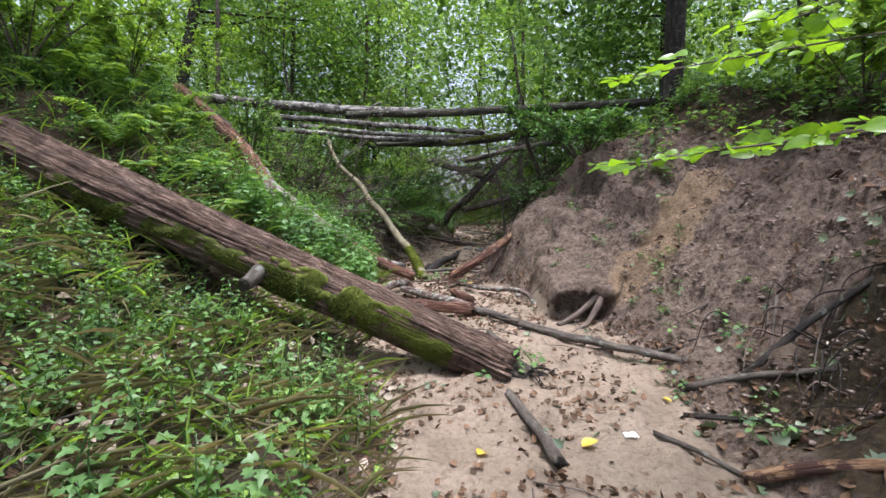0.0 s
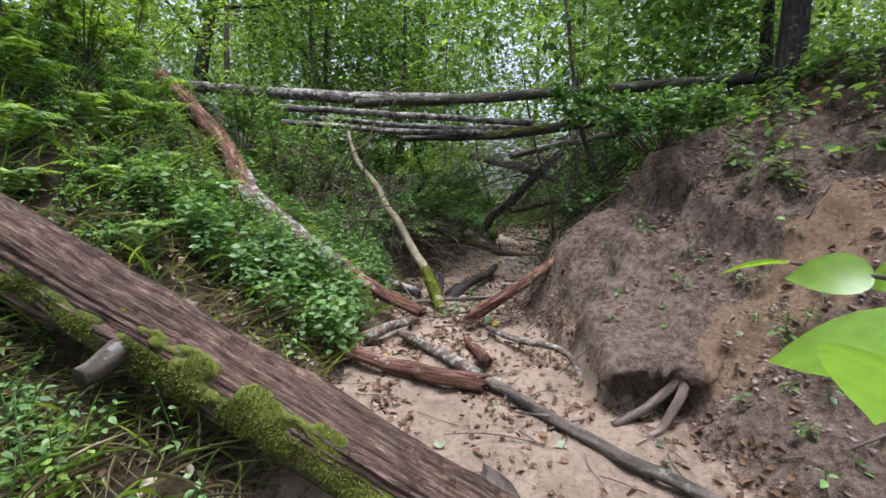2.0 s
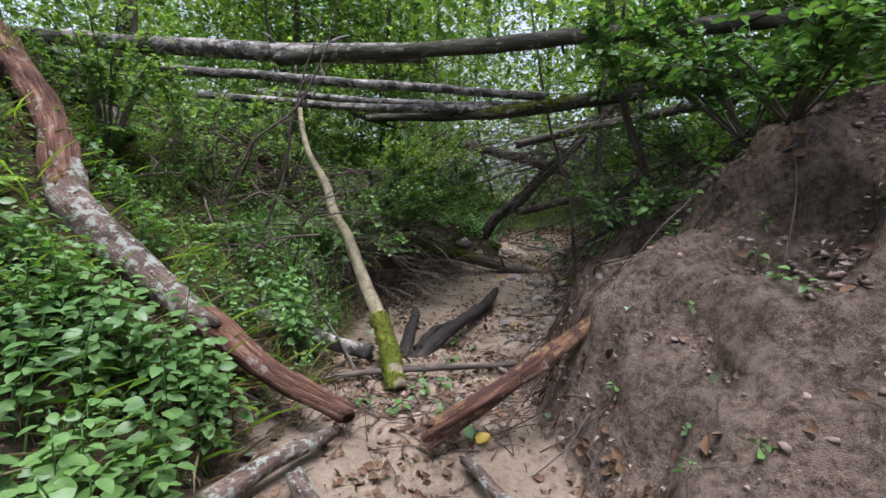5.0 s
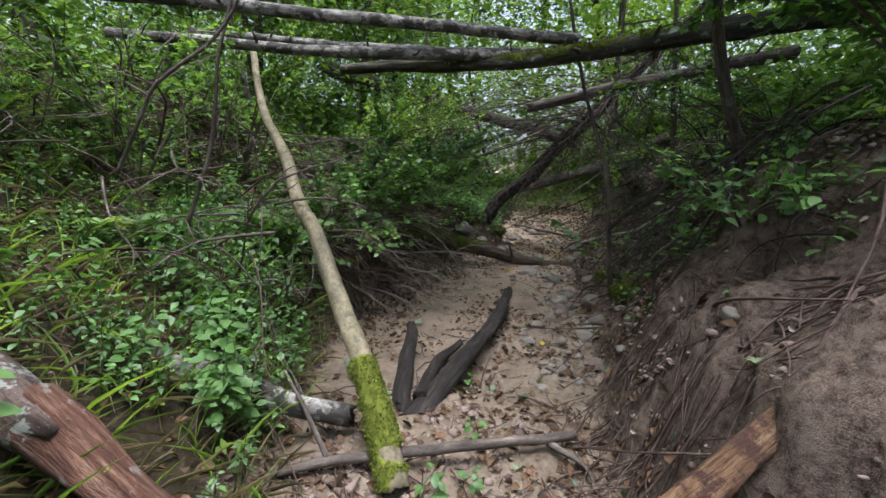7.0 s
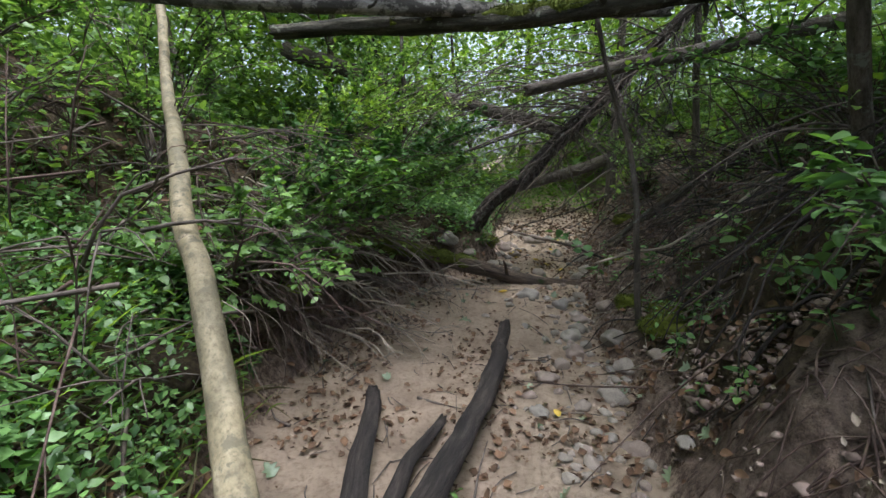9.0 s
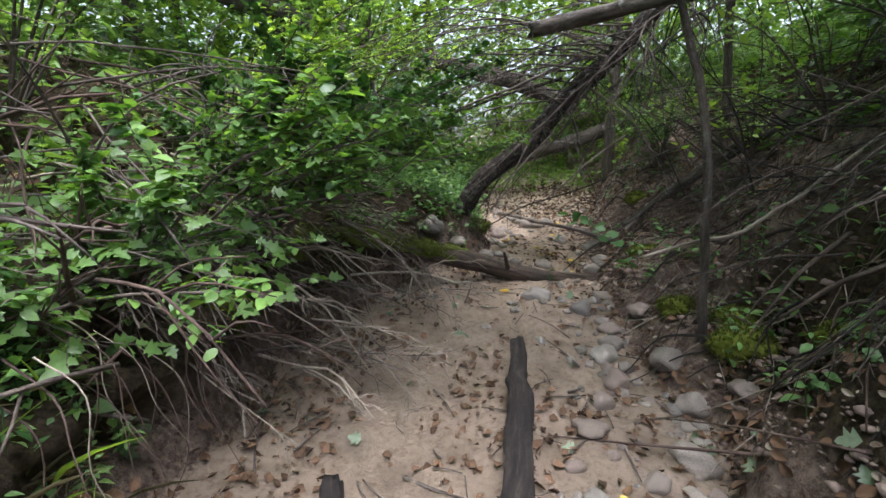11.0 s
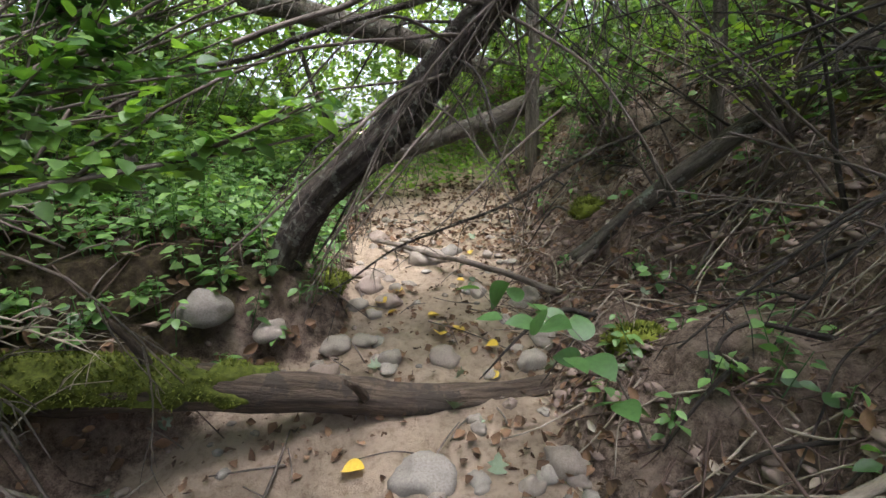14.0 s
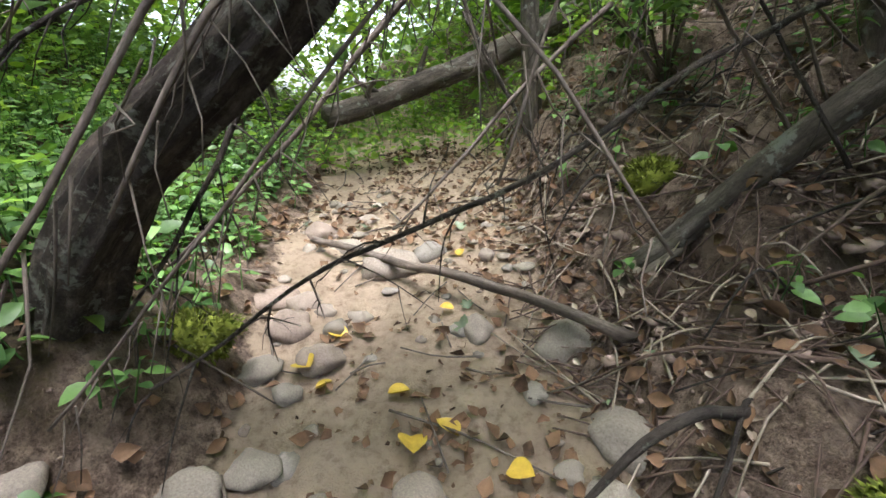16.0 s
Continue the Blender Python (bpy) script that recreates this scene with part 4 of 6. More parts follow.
for k, line in enumerate([[(2.38, 12.16, 1.68), (1.85, 12.11, 1.52), (1.37, 12.02, 1.29), (0.93, 12.01, 1.16), (0.66, 12.04, 1.06), (0.43, 11.99, 0.93), (0.26, 11.94, 0.86)],
    [(1.09, 12.53, 1.83), (0.85, 12.45, 1.60), (0.63, 12.37, 1.38), (0.42, 12.30, 1.22), (0.27, 12.23, 1.09)],
    [(0.82, 12.36, 1.79), (0.59, 12.28, 1.58), (0.45, 12.17, 1.34), (0.33, 12.08, 1.15), (0.23, 12.00, 1.02)],
    [(1.97, 12.78, 1.81), (1.51, 12.65, 1.50), (1.17, 12.56, 1.18), (0.94, 12.51, 1.03)],
    [(1.39, 12.90, 1.83), (1.47, 12.80, 1.59), (1.59, 12.75, 1.33), (1.68, 12.71, 1.12)],
    [(1.19, 11.94, 2.50), (0.59, 11.75, 2.24), (0.03, 11.57, 2.01), (-0.47, 11.48, 1.77), (-0.68, 11.36, 1.62)],
    [(0.99, 11.92, 2.31), (0.41, 11.86, 2.14), (-0.07, 11.79, 2.00), (-0.90, 11.69, 1.96)]]):
    part("thick_bough", joined([tube(line, 0.013 if k < 5 else 0.017, 0.005, 8, 0.05, 0.15, 0.03, 840 + k)] + [tw for j, p in enumerate(smooth_path(line, 0.11)[0][2:]) for tw in twigs(p, (g7.normal(0, 0.6), g7.normal(0, 0.6), -0.6 + g7.normal(0, 0.5)), g7.uniform(0.08, 0.3), 0.0035, 1, 2, 1000 + 40 * k + j, 0.3, 0.6, 4)]), M_TWIG if k % 2 else M_SPRUCE, spruce, "thick bare bough")
log_thing("fallen_mossy_tree", [(-3.2, 14.2, 3.75), (-0.9, 14.3, 3.05), (0.6, 14.5, 2.7), (1.9, 14.7, 2.3)], 0.14, 0.1, M_GREYBARK, "grey-green trunk fallen high across the gully", seed=91)
log_thing("fallen_pale_tree", [(0.72, 14.95, 1.4), (1.4, 15.15, 1.56), (2.6, 15.5, 1.93), (4.2, 16.0, 2.6)], 0.10, 0.12, M_GREYBARK, "pale smooth trunk fallen beyond the spruce", seed=92)
log_thing("broken_log", [(0.6, 11.4, 2.62), (1.3, 11.5, 2.8), (2.9, 11.6, 3.12), (4.0, 11.7, 3.35)], 0.06, 0.09, M_GREYBARK, "broken grey trunk jutting over the bank", seed=93)


# ---- saplings and trees ----
def leafy_tree(name, base, height, r, lean, crown_r, crown_lo, count, size, mat, bark, label, seed, group="", limbs=9):
    """Tapered trunk, limbs, and a crown of single leaves gathered round the limbs' twigs."""
    g = np.random.default_rng(seed)
    b = np.array(base, float)
    top = b + np.array([lean[0], lean[1], height])
    t = thing(name, base, label, "tree", group)
    mid = (b + top) / 2 + g.normal(0, 0.03 * height, 3) * (1, 1, 0)
    part("trunk", stem([b - (0, 0, 0.25), b + (top - b) * 0.06, mid, top], r * 1.15, r * 0.3, 12, height / 24, 0.12, 0.03, seed), bark, t)
    P, D = [], []
    for k in range(limbs):
        f = crown_lo + (1 - crown_lo) * (k + g.random()) / limbs
        p = b + (mid - b) * 2 * f if f < 0.5 else mid + (top - mid) * (2 * f - 1)
        a = g.uniform(0, 2 * math.pi)
        ln = crown_r * g.uniform(0.6, 1.2) * (1.15 - 0.6 * max(0, f - 0.3))
        e = p + np.array([math.cos(a), math.sin(a), g.uniform(-0.05, 0.5)]) * ln
        part("limb", clean(tube([p, (p + e) / 2 + g.normal(0, 0.06 * ln, 3), e], r * 0.3, r * 0.08, 6, ln / 6, 0.1, 0, k)), bark, t)
        n = count // limbs
        u = g.random(n) ** 0.7
        q = p + (e - p) * u[:, None]
        layer = g.normal(0, 1, (n, 3)) * (0.34, 0.34, 0.13) * ln
        P.append(q + layer)
        D.append(layer * (1, 1, 0.2) + (e - p) * 0.3 + g.normal(0, 0.3, (n, 3)) + (0, 0, -0.1))
    P, D = np.vstack(P), np.vstack(D)
    part("crown", leaves(P, D, size * g.uniform(0.6, 1.3, len(P)), "diamond", 0.62, 0.15, 0.15), mat, t, smooth=False)
    return t


right_tree = leafy_tree("roadside_tree", (3.42, 6.95, gz(3.42, 6.95) - 0.1), 9.0, 0.13, (0.1, 0.2), 2.2, 0.3, 3600, 0.11, M_LEAF_FAR, M_DARKBARK, "dark-barked tree standing on the bank top", 101)
right_tree.name = "bank_tree"
variants = [
    leafy_tree("forest_tree", (-6.2, 11.0, gz(-6.2, 11.0)), 11, 0.13, (0.3, 0.2), 2.6, 0.12, 5200, 0.13, M_LEAF_FAR, M_DARKBARK, "broad-leaved forest tree with dark trunk", 102, "forest trees", 14),
    leafy_tree("forest_tree", (-2.6, 14.5, gz(-2.6, 14.5)), 9, 0.07, (0.1, 0.1), 2.3, 0.08, 5200, 0.12, M_LEAF_FAR, M_GREYBARK, "slim young forest tree with light crown", 103, "forest trees", 14),
    leafy_tree("forest_tree", (2.6, 15.0, gz(2.6, 15.0)), 10, 0.08, (-0.2, 0.1), 2.4, 0.1, 5200, 0.12, M_LEAF_YEL, M_GREYBARK, "slim forest tree with yellow-green leaves", 104, "forest trees", 14),
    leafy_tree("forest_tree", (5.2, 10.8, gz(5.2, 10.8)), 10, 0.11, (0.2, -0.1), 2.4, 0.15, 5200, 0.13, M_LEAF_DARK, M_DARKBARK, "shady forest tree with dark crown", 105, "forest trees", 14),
]
g9 = np.random.default_rng(9)
placed = [(-6.2, 11), (-2.6, 14.5), (2.6, 15), (5.2, 10.8)]
tries = 0
while len(placed) < 56 and tries < 4000:
    tries += 1
    y = g9.uniform(-9, 42)
    x = g9.uniform(-1, 1) * (9 + 0.65 * abs(y))
    if abs(x - 0.8) < (4.2 if y < 14 else 1.6 if y < 22 else 0) or any(math.hypot(x - a, y - b) < 1.7 for a, b in placed):
        continue
    placed.append((x, y))
    src = variants[int(g9.integers(4))]
    copy_thing(src, pose(x, y, gz(x, y) - 0.05, 0, 0, g9.uniform(0, 360)) @ Matrix.Scale(g9.uniform(0.8, 1.35), 4))


def shrub(name, base, height, spread, count, size, mat, label, seed, stems=6, lean=(0, 0), shape="oval", group="", width=0.62):
    """Several arching stems with leaves on short stalks along them."""
    g = np.random.default_rng(seed)
    b = np.array(base, float)
    t = thing(name, base, label, "shrub", group)
    P, D = [], []
    for k in range(stems):
        a = g.uniform(0, 2 * math.pi)
        e = b + np.array([math.cos(a) * spread * g.uniform(0.4, 1) + lean[0], math.sin(a) * spread * g.uniform(0.4, 1) + lean[1], height * g.uniform(0.55, 1)])
        m = b + (e - b) * 0.5 + (0, 0, height * 0.18)
        line, tt = smooth_path([b, m, e], 0.04)
        sg = [tube([b, m, e], 0.012, 0.003, 6, 0.1, 0.05, 0.02, k)]
        for j in range(5):
            i0 = int(g.uniform(0.35, 0.95) * (len(line) - 1))
            d = unit((e - b) + g.normal(0, 0.6, 3) * spread)
            ln = g.uniform(0.15, 0.45) * spread
            e2 = line[i0] + d * ln
            sg.append(tube([line[i0], e2], 0.005, 0.002, 4, 0.1, 0, 0, j))
            n = max(2, count // (stems * 6))
            u = g.random(n)
            P.append(line[i0] + (e2 - line[i0]) * u[:, None])
            D.append(np.cross(np.tile(d, (n, 1)), (0, 0, 1)) * g.choice([-1, 1], n)[:, None] + d * 0.5 + g.normal(0, 0.25, (n, 3)) + (0, 0, -0.15))
        part("stem", joined(sg), M_TWIG, t)
        n = max(2, count // (stems * 6))
        i0 = (g.uniform(0.3, 1, n) * (len(line) - 1)).astype(int)
        P.append(line[i0])
        D.append(g.normal(0, 1, (n, 3)) * (1, 1, 0.25))
    P, D = np.vstack(P), np.vstack(D)
    part("foliage", leaves(P + g.normal(0, 0.02, P.shape), D, size * g.uniform(0.65, 1.25, len(P)), shape, width, 0.2, 0.15), mat, t, smooth=False)
    return t


sap = thing("sapling", (1.42, 9.9, gz(1.42, 9.9)), "thin crooked sapling rooted beside the stones", "tree")
part("trunk", stem([(1.43, 9.9, gz(1.42, 9.9) - 0.05), (1.37, 9.9, 1.2), (1.34, 9.9, 1.52), (1.25, 9.9, 1.95), (0.98, 9.9, 2.75), (0.7, 9.95, 4.2)], 0.027, 0.012, 10, 0.06, 0.1, 0.02, 111), M_GREYBARK, sap)
sap2 = thing("sapling", (1.95, 8.62, gz(1.95, 8.62)), "thin grey sapling on the dark bank", "tree")
part("trunk", stem([(1.97, 8.64, gz(1.95, 8.62) - 0.05), (1.9, 8.58, 1.95), (1.5, 8.25, 2.7), (1.2, 8.05, 4.4)], 0.045, 0.02, 10, 0.08, 0.1, 0.02, 112), M_GREYBARK, sap2)
for t_, line_ in ((sap, [(1.34, 9.9, 1.52), (0.98, 9.9, 2.75)]), (sap2, [(1.9, 8.58, 1.95), (1.35, 8.15, 3.2)])):
    g4 = np.random.default_rng(44)
    for k in range(7):
        p = np.array(line_[0]) + (np.array(line_[1]) - np.array(line_[0])) * (k + 0.5) / 7
        d = unit(np.array([g4.uniform(-0.6, 1), g4.uniform(-0.8, 0.8), g4.uniform(-0.1, 0.4)]))
        e = p + d * g4.uniform(0.2, 0.45)
        tw = part("twig", clean(tube([p, (p + e) / 2 + (0, 0, 0.02), e], 0.005, 0.002, 5, 0.08, 0, 0, k)), M_TWIG, t_)
        for q in np.linspace(0.5, 1, 3):
            part("leaf", leaves([p + (e - p) * q], [d + g4.normal(0, 0.6, 3)], [g4.uniform(0.05, 0.08)], "oval", 0.66, 0.25, 0.15), M_LEAF_YEL, t_, smooth=False)
for pts_, r_ in (([(-1.95, 7.4, 1.75), (-1.6, 7.3, 2.2), (-1.25, 7.3, 2.45), (-1.0, 7.25, 2.75), (-0.8, 7.2, 3.3)], 0.012), ([(-1.7, 7.6, 1.45), (-1.45, 7.55, 1.95), (-1.35, 7.5, 2.4), (-1.1, 7.5, 3.2)], 0.014)):
    bb = thing("bare_branch", pts_[0], "thin bare branch rising from the bank", "branch")
    part("stem", stem(pts_, r_, r_ * 0.4, 7, 0.06, 0.1, 0.04, 640), M_TWIG, bb)
    for k in range(5):
        p = np.array(pts_[1 + k % 3])
        part("twig", joined(twigs(p, g7.normal(0, 1, 3) + (0, -0.3, 0.2), 0.35, 0.004, 1, 3, 650 + k, 0.1, 0.5, 4)), M_TWIG, bb)
for k, (x, y, h, r) in enumerate([(-0.9, 12.8, 6, 0.035), (-4.6, 9.5, 6, 0.05), (-3.6, 12.0, 6, 0.04), (2.9, 12.4, 6, 0.045), (4.4, 8.6, 6, 0.04), (0.1, 17.0, 6, 0.04)]):
    leafy_tree("young_tree", (x, y, gz(x, y)), h, r, (0.3 * math.sin(k * 2.1), 0.2), 1.4, 0.45, 1500, 0.09, M_LEAF_FAR if k % 2 else M_LEAF_YEL, M_GREYBARK, "slender young tree with sparse leaves", 120 + k, "young trees", 9)

# bushes over the stream and on the banks
for k, (x, y, hh, sp, cnt, sz, mat, lean, lab) in enumerate([
    (-1.75, 9.6, 1.0, 1.0, 2800, 0.06, M_LEAF_MID, (0.8, -0.1), "green bush overhanging the stream bank"),
    (-1.95, 8.95, 0.5, 0.75, 1100, 0.055, M_LEAF_MID, (0.75, 0.1), "broad-leaved bush beside the leaning pole"),
    # darker leaf colour stands in for the gully's shade on this bush
    (-1.5, 10.3, 1.7, 1.1, 5200, 0.055, M_LEAF_DARK, (0.95, 0.2), "bush filling the gully below the logs, shade put into its dark leaf colour"),
    (-1.3, 12.2, 2.2, 1.3, 3000, 0.06, M_LEAF_FAR, (0.9, 0.3), "tall bush hanging into the gully"),
    (3.0, 10.0, 0.9, 1.0, 900, 0.065, M_LEAF, (-0.7, 0.0), "dark bush over the root bank"),
    (-1.7, 10.5, 0.95, 0.95, 3000, 0.055, M_LEAF_MID, (1.25, 0.15), "green bush drooping over the stream"),
    # sky light on this bush is put into its brighter leaf colour
    (-1.9, 11.3, 1.7, 1.2, 2600, 0.055, M_LEAF_YEL, (1.0, 0.1), "tall bright bush above the stream bank"),
    (-2.9, 10.3, 1.9, 1.2, 2400, 0.06, M_LEAF_FAR, (0.5, 0.0), "tall leafy bush on the bank slope"),
    (-1.5, 12.9, 1.4, 1.2, 3600, 0.06, M_LEAF_FAR, (0.3, 0), "leafy bush behind the leaning spruce"),
    (-2.8, 8.55, 1.2, 0.7, 800, 0.06, M_LEAF_FAR, (0.1, 0.1), "bush growing through the fallen poles"),
    (-3.15, 7.5, 1.35, 0.75, 1300, 0.06, M_LEAF_FAR, (0.15, 0.0), "leafy bush growing up round the fallen birch"),
    (-3.4, 9.0, 1.2, 1.0, 1300, 0.07, M_LEAF_FAR, (0.4, -0.3), "leafy bush by the fallen poles"),
    (-4.2, 6.2, 1.0, 1.1, 2600, 0.06, M_LEAF_YEL, (0.4, -0.2), "feathery yellow-green bush on the bank"),
    (-4.3, 4.8, 1.1, 1.1, 3000, 0.055, M_LEAF_YEL, (0.4, -0.2), "dense green bush above the fallen trunk"),
    (-4.8, 7.6, 1.5, 1.2, 3000, 0.055, M_LEAF_YEL, (0.3, -0.2), "leafy bush at the end of the birch log"),
    (2.1, 6.7, 0.5, 0.7, 1100, 0.07, M_LEAF, (-0.25, -0.3), "leafy bush on the rim of the soil bank"),
    (2.3, 7.6, 0.9, 1.0, 2400, 0.07, M_LEAF, (-0.6, -0.2), "leafy bush on top of the dark bank"),
    (1.5, 7.7, 0.35, 0.5, 500, 0.065, M_LEAF, (-0.15, -0.2), "low bush on the shaded bank"),
    (3.4, 8.6, 1.2, 1.1, 2600, 0.07, M_LEAF_FAR, (-0.5, -0.1), "bush under the bank-top trees"),
    (3.0, 11.2, 1.1, 1.0, 600, 0.06, M_LEAF_FAR, (-0.5, -0.2), "bush on the shaded bank top"),
    (2.75, 11.7, 0.6, 0.6, 420, 0.055, M_LEAF_YEL, (-0.35, 0.0), "small yellow-green bush hanging down the bank"),
    (2.6, 13.2, 0.8, 0.8, 1200, 0.06, M_LEAF_FAR, (-0.4, -0.1), "bush beside the fallen pale tree"),
    (4.2, 4.6, 1.0, 1.1, 2600, 0.07, M_LEAF_YEL, (-0.3, 0.0), "bush behind the soil slope rim"),
    (3.9, 2.6, 1.0, 1.1, 2200, 0.07, M_LEAF, (-0.4, 0.0), "bush above the dark root bank")]):
    shrub("hazel_bush" if x < 0 else "bank_bush", (x, y, gz(x, y)), hh, sp, cnt, sz, mat, lab, 131 + k, 11, lean)

# the mass of leaves of the wood beyond
def leaf_mass(name, n, xr, yr, zr, size, mat, label, seed, gap, open_=0.02):
    g = np.random.default_rng(seed)
    x, y = g.uniform(*xr, n * 4), g.uniform(*yr, n * 4)
    hgt = zr[0] + (zr[1] - zr[0]) * g.random(n * 4)
    clump = vnoise(x * 0.55 + hgt * 0.35, y * 0.55 + hgt * 0.6, seed) + 0.6 * vnoise(x * 1.4 - hgt, y * 1.4 + hgt * 0.8, seed + 4)
    ok = (clump > open_) & gap(x, y, hgt)
    x, y, hgt = x[ok][:n], y[ok][:n], hgt[ok][:n]
    P = np.stack([x, y, ground(x, y) + hgt], 1)
    D = g.normal(0, 1, (len(P), 3)) * (1, 1, 0.4) - (0, 0, 0.2)
    V, F, _ = leaves(P, D, size * g.uniform(0.6, 1.4, len(P)), "diamond", 0.62, 0.15, 0.15)
    return tagged(new(name, made(name, V, F, mat, False)), label, "foliage", kind="stuff")


leaf_mass("far_wood_foliage", 52000, (-34, 34), (17, 46), (0.2, 15), 0.34, M_LEAF_FAR, "green foliage of the far wood", 401, lambda x, y, h: (np.abs(x - 1.0) > 0.8) | (h < 8), 0.1)
leaf_mass("wood_foliage", 26000, (-12, 12), (10.5, 19), (0.3, 6.5), 0.13, M_LEAF_FAR, "leafy saplings and undergrowth of the wood", 402, lambda x, y, h: (np.abs(x - 0.9) > 2.4), 0.12)
leaf_mass("wood_foliage", 14000, (-8, 9), (12.5, 20), (0.3, 4.5), 0.12, M_LEAF_YEL, "bright leafy undergrowth behind the gully", 403, lambda x, y, h: (np.abs(x - 0.9) > 2.0) | (y > 17.5), 0.12)
leaf_mass("canopy_foliage", 6000, (-6, 7), (12.0, 18), (3.0, 8.0), 0.15, M_LEAF_FAR, "leafy boughs of the trees above the gully", 406, lambda x, y, h: h + ground(x, y) > 4.2)
leaf_mass("gully_canopy", 6500, (-0.8, 4.2), (7.9, 10.8), (1.0, 6.2), 0.14, M_LEAF_FAR, "leafy boughs hanging above the gully", 407, lambda x, y, h: h + ground(x, y) > 3.55)
leaf_mass("gully_head_foliage", 14000, (-5, 7), (16.3, 25), (0.1, 5.0), 0.15, M_LEAF_YEL, "bright leafy growth at the gully head", 408, lambda x, y, h: y > 15.8 + 0.8 * np.abs(np.sin(x)))
leaf_mass("bank_top_foliage", 9000, (-9, -4.2), (2, 10.5), (0.2, 3.6), 0.08, M_LEAF_YEL, "leafy growth along the bank top", 404, lambda x, y, h: x < 0)
leaf_mass("bank_top_foliage", 6000, (4.0, 9), (1, 11), (0.2, 3.6), 0.1, M_LEAF_FAR, "leafy growth behind the soil slope", 405, lambda x, y, h: x > 0)

leaf_mass("bank_herbs", 3000, (-2.9, -1.0), (6.7, 9.0), (0.04, 0.42), 0.05, M_LEAF, "nettles and brambles covering the stream bank", 411, lambda x, y, h: x < -1.0 - 0.3 * (y - 7.5), 0.14)
leaf_mass("bank_herbs", 1500, (-2.9, -1.0), (6.7, 9.0), (0.1, 0.5), 0.055, M_LEAF_YEL, "lighter shoots among the bank herbs", 412, lambda x, y, h: x < -1.0 - 0.3 * (y - 7.5))


# ---- overhanging branches with large leaves ----
def leafy_branch(name, pts, r, sprays, size, mat, label, seed, shape="broad", per=5):
    g = np.random.default_rng(seed)
    t = thing(name, pts[0], label, "branch")
    line, tt = smooth_path(pts, 0.03)
    part("stem", stem(pts, r, r * 0.3, 8, 0.05, 0.08, 0.01, seed), M_TWIG, t)
    ax = unit(line[-1] - line[0])
    sd = unit(np.cross(ax, (0, 0, 1)))
    for k in range(sprays):
        p = line[int((0.15 + 0.85 * (k + 0.5) / sprays) * (len(line) - 1))]
        d = unit(ax * 0.8 + sd * (1 if k % 2 else -1) * g.uniform(0.5, 1.1) + g.normal(0, 0.12, 3))
        e = p + d * g.uniform(0.1, 0.28)
        u = np.linspace(0.25, 1, per)
        P = p + (e - p) * u[:, None]
        D = np.cross(np.tile(d, (per, 1)), (0, 0, 1)) * np.where(np.arange(per) % 2, 1, -1)[:, None] + d * 0.9 + g.normal(0, 0.2, (per, 3)) + (0, 0, -0.15)
        tw = part("twig", clean(tube([p, e], r * 0.35, r * 0.2, 5, 0.1, 0, 0, k)), M_TWIG, t)
        for q, dd in zip(P, D):
            part("leaf", leaves([q], [dd], [size * g.uniform(0.6, 1.25)], shape, 0.68, 0.2, 0.12, [np.array((0.0, -0.3, 0.8)) + g.normal(0, 0.55, 3)]), mat, t, smooth=False)
    return t


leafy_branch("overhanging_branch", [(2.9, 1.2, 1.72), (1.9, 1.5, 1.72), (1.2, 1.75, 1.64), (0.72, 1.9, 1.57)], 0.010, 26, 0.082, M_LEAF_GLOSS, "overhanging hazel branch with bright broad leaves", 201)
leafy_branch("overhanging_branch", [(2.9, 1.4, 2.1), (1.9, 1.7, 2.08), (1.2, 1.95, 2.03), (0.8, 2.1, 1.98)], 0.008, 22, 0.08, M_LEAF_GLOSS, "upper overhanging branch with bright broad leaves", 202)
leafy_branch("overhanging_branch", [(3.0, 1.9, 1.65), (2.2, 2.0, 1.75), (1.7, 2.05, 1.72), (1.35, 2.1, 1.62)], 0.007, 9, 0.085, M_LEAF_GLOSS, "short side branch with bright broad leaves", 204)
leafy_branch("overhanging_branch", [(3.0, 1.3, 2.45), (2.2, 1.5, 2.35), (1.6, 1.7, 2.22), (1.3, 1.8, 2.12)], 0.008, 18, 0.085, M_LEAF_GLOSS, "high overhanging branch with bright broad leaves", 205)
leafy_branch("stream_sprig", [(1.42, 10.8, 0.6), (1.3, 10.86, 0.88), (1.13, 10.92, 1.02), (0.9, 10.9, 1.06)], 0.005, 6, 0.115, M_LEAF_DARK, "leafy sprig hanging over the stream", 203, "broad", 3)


for k, (p0, p1, p2) in enumerate([((-2.3, 9.2, 1.45), (-1.5, 9.15, 1.5), (-0.7, 9.2, 1.28)), ((-2.3, 9.1, 1.3), (-1.5, 9.05, 1.34), (-0.8, 9.05, 1.1)), ((-2.4, 9.0, 1.2), (-1.9, 8.9, 1.2), (-1.3, 8.85, 1.0)),
                                  ((-2.3, 9.3, 1.6), (-1.6, 9.4, 1.68), (-0.85, 9.5, 1.45)), ((-2.4, 8.8, 1.4), (-1.9, 8.7, 1.45), (-1.35, 8.7, 1.3)), ((-2.3, 9.4, 1.3), (-1.5, 9.4, 1.28), (-0.75, 9.45, 1.02))]):
    leafy_branch("drooping_branch", [p0, p1, p2], 0.006, 11, 0.066, M_LEAF_MID, "drooping hazel branch with soft green leaves over the stream", 211 + k, "maple", 6)


